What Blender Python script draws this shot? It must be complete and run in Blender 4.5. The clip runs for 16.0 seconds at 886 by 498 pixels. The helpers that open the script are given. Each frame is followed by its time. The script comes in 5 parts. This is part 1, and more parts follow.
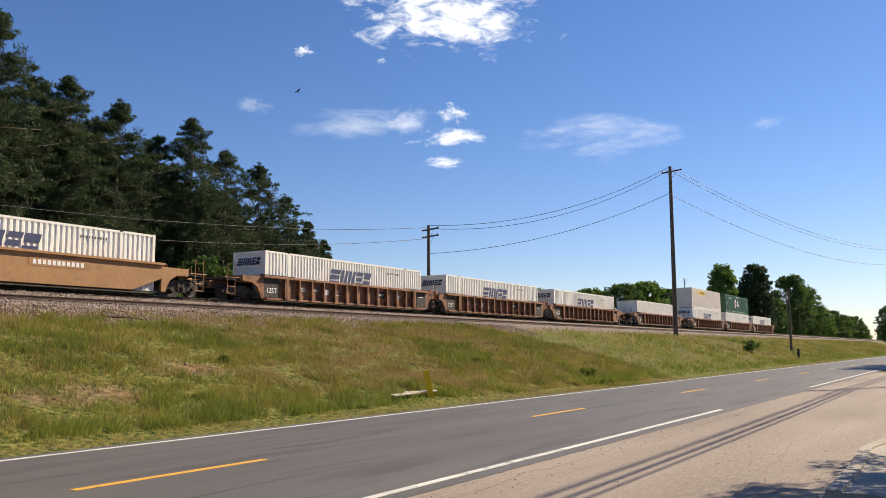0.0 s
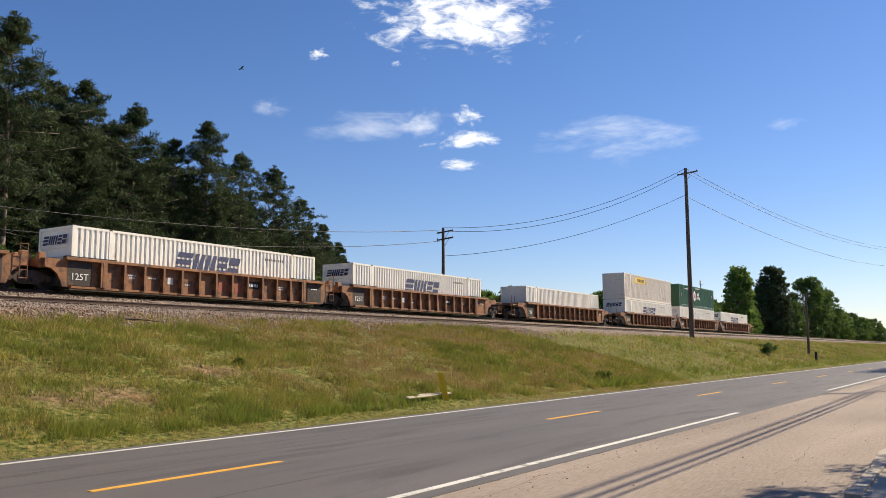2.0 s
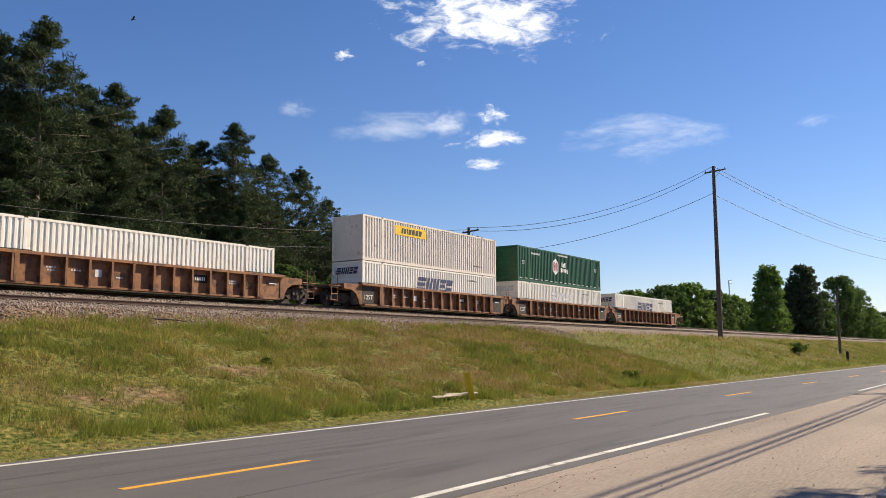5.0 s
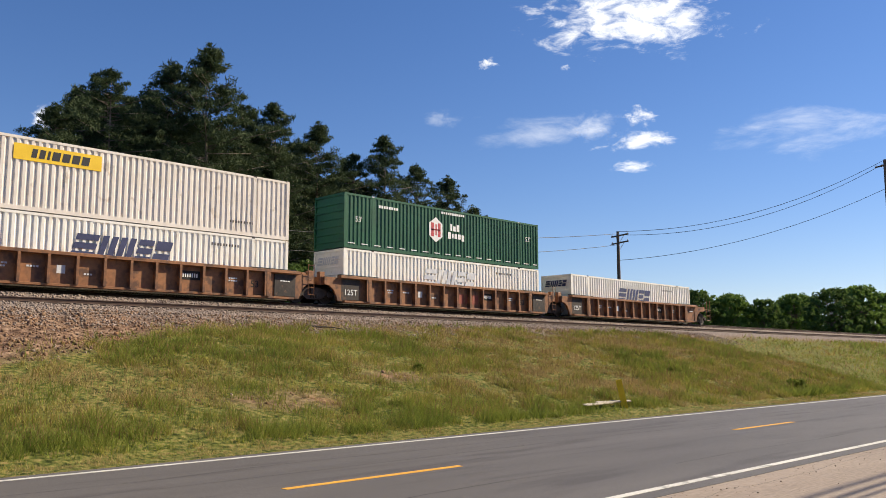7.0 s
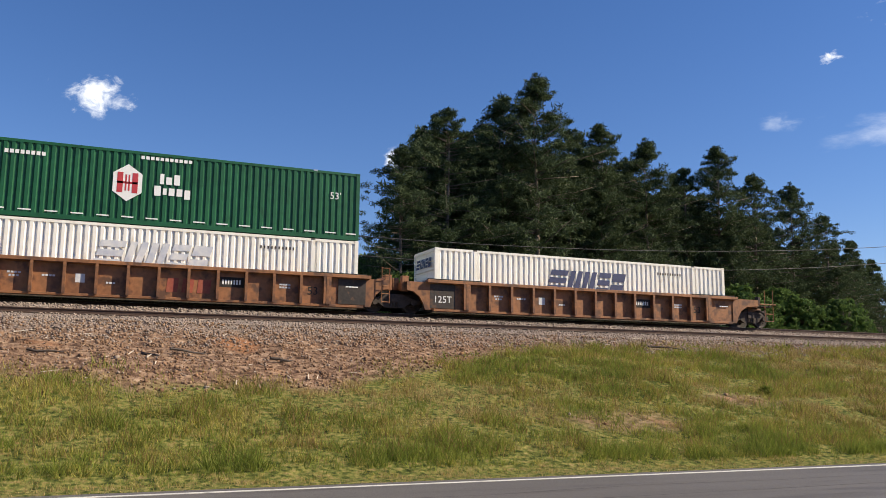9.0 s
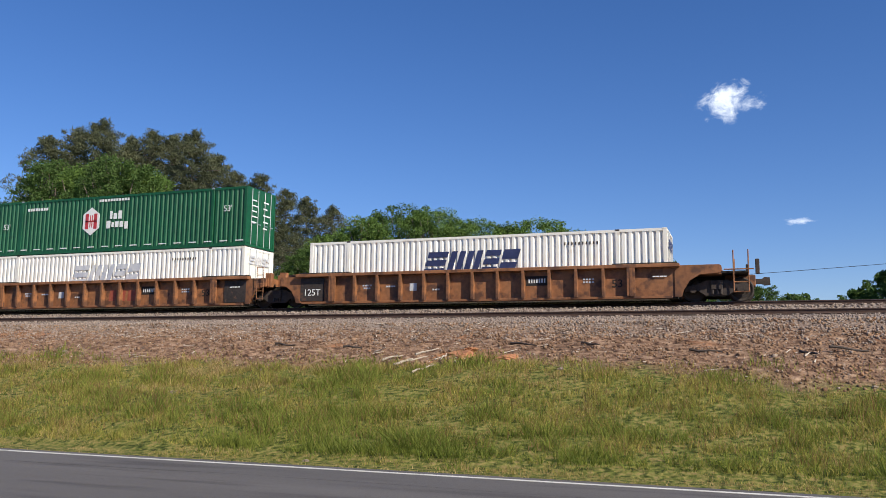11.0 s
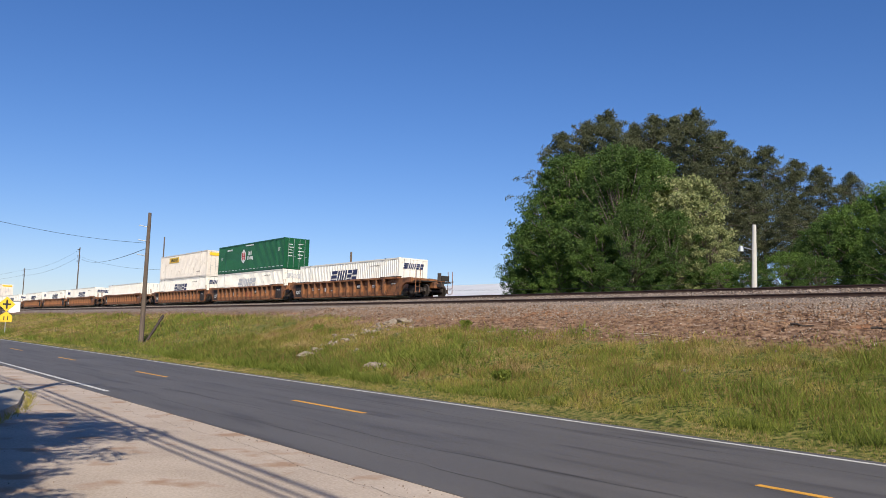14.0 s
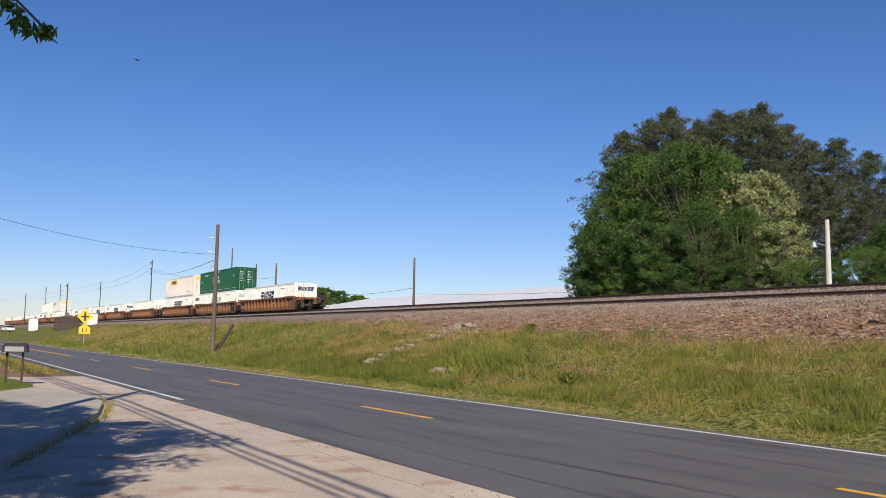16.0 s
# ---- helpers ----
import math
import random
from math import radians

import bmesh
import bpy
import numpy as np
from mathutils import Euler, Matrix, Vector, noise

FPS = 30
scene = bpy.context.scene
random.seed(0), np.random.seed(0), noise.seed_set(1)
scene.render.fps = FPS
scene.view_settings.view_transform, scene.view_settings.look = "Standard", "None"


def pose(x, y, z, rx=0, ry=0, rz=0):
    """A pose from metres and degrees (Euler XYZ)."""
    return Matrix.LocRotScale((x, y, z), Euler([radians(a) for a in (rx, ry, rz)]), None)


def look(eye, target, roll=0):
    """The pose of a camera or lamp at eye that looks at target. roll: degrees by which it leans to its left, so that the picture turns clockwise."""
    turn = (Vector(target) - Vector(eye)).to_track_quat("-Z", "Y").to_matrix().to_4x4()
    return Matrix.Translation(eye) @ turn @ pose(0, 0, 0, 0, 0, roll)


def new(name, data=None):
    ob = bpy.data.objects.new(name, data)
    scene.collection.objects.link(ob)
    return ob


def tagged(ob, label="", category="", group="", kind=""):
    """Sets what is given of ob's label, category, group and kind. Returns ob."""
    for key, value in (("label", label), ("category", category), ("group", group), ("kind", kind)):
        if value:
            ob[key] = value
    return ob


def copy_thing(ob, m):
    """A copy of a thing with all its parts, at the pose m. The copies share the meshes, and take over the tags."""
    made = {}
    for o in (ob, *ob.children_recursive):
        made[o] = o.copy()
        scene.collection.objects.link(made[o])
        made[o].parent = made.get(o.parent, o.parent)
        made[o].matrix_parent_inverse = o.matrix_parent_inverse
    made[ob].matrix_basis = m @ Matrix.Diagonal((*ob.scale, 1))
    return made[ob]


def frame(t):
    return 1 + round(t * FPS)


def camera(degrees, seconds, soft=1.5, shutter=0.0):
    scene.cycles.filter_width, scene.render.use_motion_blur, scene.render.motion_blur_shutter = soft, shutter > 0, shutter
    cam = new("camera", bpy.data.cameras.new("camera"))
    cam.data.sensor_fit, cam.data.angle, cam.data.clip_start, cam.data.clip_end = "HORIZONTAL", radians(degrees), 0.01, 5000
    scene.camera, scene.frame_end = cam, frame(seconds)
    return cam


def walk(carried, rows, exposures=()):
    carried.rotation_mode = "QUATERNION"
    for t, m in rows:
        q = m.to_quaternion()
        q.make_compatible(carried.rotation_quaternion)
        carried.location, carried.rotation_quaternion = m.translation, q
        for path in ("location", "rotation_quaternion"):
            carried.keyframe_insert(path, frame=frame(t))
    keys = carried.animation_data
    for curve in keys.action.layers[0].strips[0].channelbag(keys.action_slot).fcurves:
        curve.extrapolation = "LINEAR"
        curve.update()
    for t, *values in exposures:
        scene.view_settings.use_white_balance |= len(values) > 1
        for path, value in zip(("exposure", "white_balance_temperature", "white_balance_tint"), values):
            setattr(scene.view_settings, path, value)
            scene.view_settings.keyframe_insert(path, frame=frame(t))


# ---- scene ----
cam = camera(55.63, 16.0, soft=0.8)
PATH = [
    (0, pose(0, 0, 1.642, 96.73, 0.25, -57.81)),
    (0.5, pose(0, 0, 1.642, 96.81, 0.27, -57.72)),
    (1, pose(0, 0, 1.642, 96.95, 0.31, -57.45)),
    (1.5, pose(0, 0, 1.642, 96.97, 0.28, -57.15)),
    (2, pose(0, 0, 1.642, 96.90, 0.21, -56.81)),
    (2.5, pose(0, 0, 1.642, 96.77, 0.18, -56.57)),
    (3, pose(0, 0, 1.642, 96.73, 0.16, -56.29)),
    (5.3, pose(0, 0, 1.642, 96.96, 0.23, -54.42)),
    (5.5, pose(0, 0, 1.642, 96.98, 0.27, -53.75)),
    (6, pose(0, 0, 1.642, 97.04, 0.30, -51.29)),
    (6.5, pose(0, 0, 1.642, 97.19, 0.17, -48.49)),
    (7, pose(0, 0, 1.642, 97.35, 0.07, -44.96)),
    (7.5, pose(0, 0, 1.642, 97.58, 0.09, -40.69)),
    (8, pose(0, 0, 1.642, 97.99, -0.10, -36.13)),
    (8.2, pose(0, 0, 1.642, 98.13, -0.17, -33.73)),
    (10.3, pose(0, 0, 1.642, 98.73, -1.19, 2.75)),
    (10.5, pose(0, 0, 1.642, 98.60, -1.12, 7.69)),
    (11, pose(0, 0, 1.642, 98.02, -0.66, 19.92)),
    (11.5, pose(0, 0, 1.642, 97.47, -0.14, 29.81)),
    (12, pose(0, 0, 1.642, 97.07, -0.24, 36.63)),
    (12.5, pose(0, 0, 1.642, 96.86, -0.83, 41.75)),
    (13, pose(0, 0, 1.642, 96.62, -1.30, 45.73)),
    (13.5, pose(0, 0, 1.642, 96.30, -1.70, 49.81)),
    (14, pose(0, 0, 1.642, 95.85, -1.95, 53.55)),
    (14.5, pose(0, 0, 1.642, 95.62, -1.62, 56.22)),
    (15, pose(0, 0, 1.642, 95.67, -1.36, 57.61)),
    (15.5, pose(0, 0, 1.642, 95.78, -1.16, 57.95)),
    (16, pose(0, 0, 1.642, 96.05, -0.95, 57.96)),
]
walk(cam, PATH, exposures=[(0, 0.58, 7050, 10), (3, 0.57, 7050, 10), (8, 0.56, 6850, 10), (10.5, 0.50, 6250, 10), (11.3, 0.31, 6050, 10), (12.5, 0.22, 6050, 10), (16, 0.23, 6150, 10)])

# ---- world, sun ----
SUN_DIR = Vector((0.90, -0.44, 0.76)).normalized()      # towards the sun
world = bpy.data.worlds.new("world")
scene.world = world
world.use_nodes = True
wn = world.node_tree.nodes
sky = wn.new("ShaderNodeTexSky")
sky.sky_type = 'NISHITA'
sky.sun_disc = False
sky.sun_elevation = math.asin(SUN_DIR.z)
sky.sun_rotation = math.atan2(SUN_DIR.x, SUN_DIR.y)
sky.air_density, sky.dust_density, sky.ozone_density = 1.0, 0.1, 3.0
wn["Background"].inputs["Strength"].default_value = 0.069
tone = wn.new("ShaderNodeHueSaturation")
tone.inputs["Saturation"].default_value = 1.2
tint = wn.new("ShaderNodeMix")
tint.data_type, tint.blend_type = 'RGBA', 'MULTIPLY'
tint.inputs[0].default_value, tint.inputs[7].default_value = 1.0, (1.04, 1.02, 1.26, 1)
world.node_tree.links.new(sky.outputs[0], tone.inputs["Color"])
world.node_tree.links.new(tone.outputs[0], tint.inputs[6])
world.node_tree.links.new(tint.outputs[2], wn["Background"].inputs["Color"])
sun = new("sun", bpy.data.lights.new("sun", 'SUN'))
sun.data.energy, sun.data.angle, sun.data.color = 5.0, radians(0.53), (1.0, 0.885, 0.70)
sun.matrix_world = look((0, 0, 60), Vector((0, 0, 60)) - SUN_DIR)


# ---- materials ----
def mat(name, c1, c2, rough=0.8, metal=0.0, scale=3.0, fine=40.0, bump=0.2, c3=None, spots=0.62, spec=0.5, stretch=(1, 1, 1)):
    """Two-scale noise between c1 and c2, spots of c3, fine relief."""
    m = bpy.data.materials.new(name)
    m.use_nodes = True
    n, l = m.node_tree.nodes, m.node_tree.links
    b = n["Principled BSDF"]
    b.inputs["Roughness"].default_value, b.inputs["Metallic"].default_value = rough, metal
    b.inputs["Specular IOR Level"].default_value = spec
    tc = n.new("ShaderNodeTexCoord")
    mp = n.new("ShaderNodeMapping")
    mp.inputs["Scale"].default_value = stretch
    l.new(tc.outputs["Object"], mp.inputs["Vector"])
    big = n.new("ShaderNodeTexNoise")
    big.inputs["Scale"].default_value, big.inputs["Detail"].default_value = scale, 5
    small = n.new("ShaderNodeTexNoise")
    small.inputs["Scale"].default_value, small.inputs["Detail"].default_value = fine, 4
    for t in (big, small):
        l.new(mp.outputs[0], t.inputs["Vector"])
    mixv = n.new("ShaderNodeMath")
    mixv.operation = 'MULTIPLY_ADD'
    mixv.inputs[1].default_value, mixv.inputs[2].default_value = 0.45, 0.0
    l.new(small.outputs[0], mixv.inputs[0])
    add = n.new("ShaderNodeMath")
    add.operation = 'MULTIPLY_ADD'
    add.inputs[1].default_value = 0.55
    l.new(big.outputs[0], add.inputs[0])
    l.new(mixv.outputs[0], add.inputs[2])
    r = n.new("ShaderNodeValToRGB")
    r.color_ramp.elements[0].position, r.color_ramp.elements[1].position = 0.36, 0.64
    r.color_ramp.elements[0].color, r.color_ramp.elements[1].color = (*c1, 1), (*c2, 1)
    l.new(add.outputs[0], r.inputs[0])
    out = r.outputs[0]
    if c3:
        sp = n.new("ShaderNodeTexNoise")
        sp.inputs["Scale"].default_value, sp.inputs["Detail"].default_value = scale * 2.3, 6
        l.new(mp.outputs[0], sp.inputs["Vector"])
        rr = n.new("ShaderNodeMapRange")
        rr.inputs[1].default_value, rr.inputs[2].default_value = spots - 0.06, spots + 0.06
        l.new(sp.outputs[0], rr.inputs[0])
        mx = n.new("ShaderNodeMix")
        mx.data_type = 'RGBA'
        l.new(rr.outputs[0], mx.inputs[0])
        l.new(out, mx.inputs[6])
        mx.inputs[7].default_value = (*c3, 1)
        out = mx.outputs[2]
    l.new(out, b.inputs["Base Color"])
    if bump:
        bp = n.new("ShaderNodeBump")
        bp.inputs["Strength"].default_value, bp.inputs["Distance"].default_value = bump, 0.02
        l.new(small.outputs[0], bp.inputs["Height"])
        l.new(bp.outputs[0], b.inputs["Normal"])
    return m


def leaf_mat(name, c1, c2, sheen=0.35):
    """Leaves that vary from leaf to leaf and let some light through."""
    m = bpy.data.materials.new(name)
    m.use_nodes = True
    n, l = m.node_tree.nodes, m.node_tree.links
    b = n["Principled BSDF"]
    b.inputs["Roughness"].default_value = 0.75
    b.inputs["Specular IOR Level"].default_value = 0.12
    g = n.new("ShaderNodeNewGeometry")
    tc = n.new("ShaderNodeTexCoord")
    no = n.new("ShaderNodeTexNoise")
    no.inputs["Scale"].default_value = 0.35
    l.new(tc.outputs["Object"], no.inputs["Vector"])
    a = n.new("ShaderNodeMath")
    a.operation = 'MULTIPLY_ADD'
    a.inputs[1].default_value = 0.5
    l.new(g.outputs["Random Per Island"], a.inputs[0])
    hb = n.new("ShaderNodeMath")
    hb.operation = 'MULTIPLY'
    hb.inputs[1].default_value = 0.6
    l.new(no.outputs[0], hb.inputs[0])
    l.new(hb.outputs[0], a.inputs[2])
    r = n.new("ShaderNodeValToRGB")
    r.color_ramp.elements[0].position, r.color_ramp.elements[1].position = 0.15, 0.85
    r.color_ramp.elements[0].color, r.color_ramp.elements[1].color = (*c1, 1), (*c2, 1)
    l.new(a.outputs[0], r.inputs[0])
    l.new(r.outputs[0], b.inputs["Base Color"])
    tr = n.new("ShaderNodeBsdfTranslucent")
    l.new(r.outputs[0], tr.inputs["Color"])
    mx = n.new("ShaderNodeMixShader")
    mx.inputs[0].default_value = sheen
    l.new(b.outputs[0], mx.inputs[1])
    l.new(tr.outputs[0], mx.inputs[2])
    l.new(mx.outputs[0], n["Material Output"].inputs["Surface"])
    return m


ASPHALT = mat("asphalt", (0.094, 0.086, 0.080), (0.136, 0.125, 0.116), 0.64, scale=0.9, fine=70, bump=0.4, c3=(0.080, 0.072, 0.067), spots=0.60, spec=0.36, stretch=(0.12, 1, 1))
APRON = mat("apron_concrete", (0.38, 0.305, 0.245), (0.56, 0.465, 0.385), 0.95, scale=0.6, fine=30, bump=0.5, c3=(0.36, 0.24, 0.165), spots=0.62, spec=0.2)
GREY_APRON = mat("worn_grey_apron", (0.215, 0.170, 0.138), (0.345, 0.280, 0.230), 0.82, scale=0.6, fine=26, bump=0.4, spec=0.3, stretch=(0.2, 1, 1))
CONCRETE = mat("sidewalk_concrete", (0.33, 0.285, 0.235), (0.43, 0.38, 0.32), 0.92, scale=1.2, fine=30, bump=0.3)
LINE_WHITE = mat("road_paint_white", (0.50, 0.485, 0.45), (0.70, 0.685, 0.64), 0.75, scale=2, fine=30, c3=(0.30, 0.29, 0.27), spots=0.64)
LINE_YELLOW = mat("road_paint_yellow", (0.62, 0.30, 0.03), (0.78, 0.40, 0.05), 0.75, scale=2, fine=30, c3=(0.35, 0.2, 0.05), spots=0.70)
DIRT = mat("red_dirt", (0.12, 0.068, 0.042), (0.26, 0.17, 0.115), 0.97, scale=0.7, fine=14, bump=0.8, c3=(0.38, 0.16, 0.07), spots=0.66, spec=0.1)
CLOD = mat("dirt_clod", (0.125, 0.074, 0.046), (0.32, 0.205, 0.13), 0.97, scale=1.2, fine=9, bump=0.4, c3=(0.33, 0.175, 0.09), spots=0.66, spec=0.1)
BALLAST = mat("ballast_stone", (0.21, 0.17, 0.145), (0.40, 0.35, 0.31), 0.95, scale=1.5, fine=12, bump=0.8, c3=(0.12, 0.09, 0.075), spots=0.62, spec=0.2)
STONE = mat("loose_stone", (0.13, 0.095, 0.074), (0.37, 0.29, 0.23), 0.92, scale=2.5, fine=9, bump=0.3)
RAIL = mat("rusty_rail_steel", (0.055, 0.032, 0.024), (0.10, 0.06, 0.045), 0.75, 0.3, scale=4, fine=40)
RAIL_TOP = mat("polished_rail_head", (0.28, 0.27, 0.26), (0.4, 0.39, 0.38), 0.3, 1.0, scale=4, fine=40, bump=0.05)
TIE = mat("creosoted_wood", (0.05, 0.036, 0.028), (0.10, 0.075, 0.06), 0.95, scale=3, fine=30, stretch=(4, 0.5, 1))
CAR_BROWN = mat("weathered_brown_paint", (0.18, 0.075, 0.031), (0.325, 0.14, 0.055), 0.65, scale=0.9, fine=6, bump=0.05, c3=(0.105, 0.048, 0.026), spots=0.57)
CAR_TAN = mat("ochre_paint", (0.30, 0.15, 0.055), (0.39, 0.205, 0.08), 0.6, scale=0.7, fine=6, bump=0.04, c3=(0.28, 0.14, 0.06), spots=0.66)
CAR_DARK = mat("black_steel", (0.012, 0.011, 0.010), (0.030, 0.026, 0.023), 0.85, scale=3, fine=30)
PLATE = mat("blackened_panel", (0.018, 0.015, 0.014), (0.050, 0.038, 0.033), 0.75, scale=1.6, fine=9, bump=0.05, c3=(0.12, 0.06, 0.035), spots=0.67)
BOGIE = mat("grimy_cast_steel", (0.03, 0.024, 0.02), (0.075, 0.055, 0.045), 0.85, scale=4, fine=30)
WHEEL = mat("wheel_steel", (0.03, 0.022, 0.018), (0.06, 0.048, 0.04), 0.75, 0.2, scale=4, fine=30)
BOX_WHITE = mat("white_container_paint", (0.78, 0.745, 0.66), (0.87, 0.845, 0.78), 0.5, scale=0.7, fine=5, bump=0.03, c3=(0.64, 0.55, 0.43), spots=0.68)
BOX_GREY = mat("dull_white_container_paint", (0.70, 0.63, 0.55), (0.80, 0.735, 0.66), 0.55, scale=0.7, fine=5, bump=0.03, c3=(0.46, 0.38, 0.30), spots=0.66)
BOX_GREEN = mat("green_container_paint", (0.006, 0.072, 0.026), (0.011, 0.105, 0.040), 0.45, scale=0.7, fine=5, bump=0.03, c3=(0.006, 0.052, 0.020), spots=0.66)
NAVY = mat("navy_lettering", (0.02, 0.028, 0.085), (0.04, 0.05, 0.13), 0.55, scale=2, fine=9, bump=0)
FADED = mat("faded_lettering", (0.42, 0.45, 0.52), (0.70, 0.69, 0.66), 0.55, scale=1.5, fine=5, bump=0)
SIGN_YELLOW = mat("yellow_sheeting", (0.80, 0.50, 0.02), (0.88, 0.58, 0.03), 0.45, scale=2, fine=20, bump=0)
BLACK = mat("black_paint", (0.012, 0.012, 0.013), (0.025, 0.025, 0.026), 0.6, scale=3, fine=20, bump=0)
RED = mat("red_lettering", (0.42, 0.03, 0.04), (0.5, 0.05, 0.06), 0.55, scale=2, fine=20, bump=0)
RUSTY_RED = mat("faded_red_paint", (0.26, 0.045, 0.03), (0.34, 0.10, 0.05), 0.65, scale=2, fine=9, bump=0)
WHITE = mat("white_paint", (0.74, 0.74, 0.72), (0.82, 0.82, 0.80), 0.5, scale=2, fine=20, bump=0)
ORANGE = mat("orange_sheeting", (0.75, 0.33, 0.05), (0.8, 0.4, 0.07), 0.5, scale=2, fine=20, bump=0)
POLE_WOOD = mat("weathered_pole_wood", (0.085, 0.062, 0.048), (0.17, 0.13, 0.10), 0.9, scale=2, fine=20, stretch=(6, 6, 0.5))
PALE_POLE = mat("pale_grey_pole", (0.50, 0.47, 0.43), (0.62, 0.59, 0.54), 0.85, scale=2, fine=20, stretch=(6, 6, 0.5))
GALV = mat("galvanised_steel", (0.38, 0.39, 0.40), (0.5, 0.51, 0.52), 0.45, 0.7, scale=4, fine=40, bump=0.02)
WIRE = mat("dark_cable", (0.02, 0.02, 0.022), (0.03, 0.03, 0.032), 0.6, scale=4, fine=20, bump=0)
BARK = mat("tree_bark", (0.095, 0.072, 0.058), (0.20, 0.160, 0.132), 0.95, scale=2, fine=16, bump=0.6, stretch=(3, 3, 0.6))
WEATHERED = mat("weathered_board", (0.34, 0.285, 0.22), (0.50, 0.44, 0.36), 0.9, scale=3, fine=25, stretch=(0.5, 5, 5))
PALE = mat("pale_broken_rock", (0.17, 0.135, 0.10), (0.36, 0.30, 0.23), 0.9, scale=2.5, fine=12, bump=0.5)
CLAY = mat("red_clay", (0.28, 0.115, 0.05), (0.42, 0.20, 0.10), 0.95, scale=3, fine=16, bump=0.6)
METAL_WALL = mat("white_ribbed_metal", (0.62, 0.61, 0.59), (0.72, 0.71, 0.69), 0.5, scale=0.1, fine=1.0, bump=0)
GLASS = mat("dark_car_glass", (0.02, 0.025, 0.03), (0.03, 0.035, 0.04), 0.08, scale=3, fine=9, bump=0)
RUBBER = mat("tyre_rubber", (0.015, 0.015, 0.015), (0.03, 0.03, 0.03), 0.85, scale=4, fine=30)
NEEDLES = leaf_mat("pine_needles", (0.026, 0.046, 0.020), (0.085, 0.112, 0.052), 0.25)
NEEDLES_B = leaf_mat("brownish_pine_needles", (0.060, 0.078, 0.040), (0.160, 0.165, 0.090), 0.35)
LEAVES = leaf_mat("spring_leaves", (0.060, 0.125, 0.024), (0.19, 0.28, 0.066), 0.4)
LEAVES_B = leaf_mat("dark_leaves", (0.042, 0.088, 0.022), (0.125, 0.19, 0.052), 0.4)
BLOSSOM = leaf_mat("pale_blossom_leaves", (0.10, 0.15, 0.04), (0.42, 0.42, 0.20), 0.3)
GRASS = leaf_mat("grass_blades", (0.12, 0.135, 0.024), (0.47, 0.40, 0.105), 0.35)
GRASS_B = leaf_mat("lush_grass_blades", (0.085, 0.13, 0.022), (0.29, 0.32, 0.062), 0.4)
SEED = leaf_mat("brown_seed_stalks", (0.13, 0.075, 0.035), (0.36, 0.225, 0.105), 0.3)
STRAW = leaf_mat("dry_grass_blades", (0.30, 0.22, 0.09), (0.52, 0.39, 0.18), 0.3)


# ---- mesh helpers ----
def part(name, bm, material, parent=None, label="", smooth=False):
    me = bpy.data.meshes.new(name)
    bmesh.ops.recalc_face_normals(bm, faces=bm.faces)
    bm.to_mesh(me)
    bm.free()
    me.materials.append(material)
    if smooth:
        me.shade_smooth()
    ob = new(name, me)
    if parent:
        ob.parent = parent
    if label:
        ob["label"] = label
    return ob


def share(ob, m, parent=None):
    """Another object on ob's mesh."""
    o = new(ob.name.split(".")[0], ob.data)
    o.parent = parent or ob.parent
    o.matrix_basis = m
    return o


def raw(name, verts, faces, material, parent=None, label=""):
    me = bpy.data.meshes.new(name)
    verts = np.asarray(verts, dtype=np.float32)
    faces = np.asarray(faces, dtype=np.int32)
    k = faces.shape[1]
    me.vertices.add(len(verts))
    me.vertices.foreach_set("co", verts.ravel())
    me.loops.add(faces.size)
    me.loops.foreach_set("vertex_index", faces.ravel())
    me.polygons.add(len(faces))
    me.polygons.foreach_set("loop_start", np.arange(len(faces), dtype=np.int32) * k)
    me.update(calc_edges=True)
    me.validate()
    me.materials.append(material)
    ob = new(name, me)
    if parent:
        ob.parent = parent
    if label:
        ob["label"] = label
    return ob


def box(bm, x0, x1, y0, y1, z0, z1):
    v = [bm.verts.new(p) for p in ((x0, y0, z0), (x1, y0, z0), (x1, y1, z0), (x0, y1, z0), (x0, y0, z1), (x1, y0, z1), (x1, y1, z1), (x0, y1, z1))]
    for f in ((0, 3, 2, 1), (4, 5, 6, 7), (0, 1, 5, 4), (1, 2, 6, 5), (2, 3, 7, 6), (3, 0, 4, 7)):
        bm.faces.new([v[i] for i in f])


def bx(*a, bevel=0.0):
    bm = bmesh.new()
    box(bm, *a)
    if bevel:
        bmesh.ops.bevel(bm, geom=bm.edges[:], offset=bevel, segments=1, affect='EDGES')
    return bm


def prism(bm, pts, y0, y1):
    """Polygon pts in x, z, drawn out along y."""
    a = [bm.verts.new((x, y0, z)) for x, z in pts]
    b = [bm.verts.new((x, y1, z)) for x, z in pts]
    bm.faces.new(a)
    bm.faces.new(b[::-1])
    for i in range(len(pts)):
        j = (i + 1) % len(pts)
        bm.faces.new((a[j], a[i], b[i], b[j]))


def rod(bm, p, q, r0, r1=None, seg=8):
    p, q = Vector(p), Vector(q)
    r1 = r0 if r1 is None else r1
    d = (q - p).normalized()
    u = d.orthogonal().normalized()
    w = d.cross(u)
    a, b = [], []
    for i in range(seg):
        t = math.tau * i / seg
        o = u * math.cos(t) + w * math.sin(t)
        a.append(bm.verts.new(p + o * r0))
        b.append(bm.verts.new(q + o * r1))
    for i in range(seg):
        j = (i + 1) % seg
        bm.faces.new((a[i], a[j], b[j], b[i]))
    bm.faces.new(a[::-1])
    bm.faces.new(b)


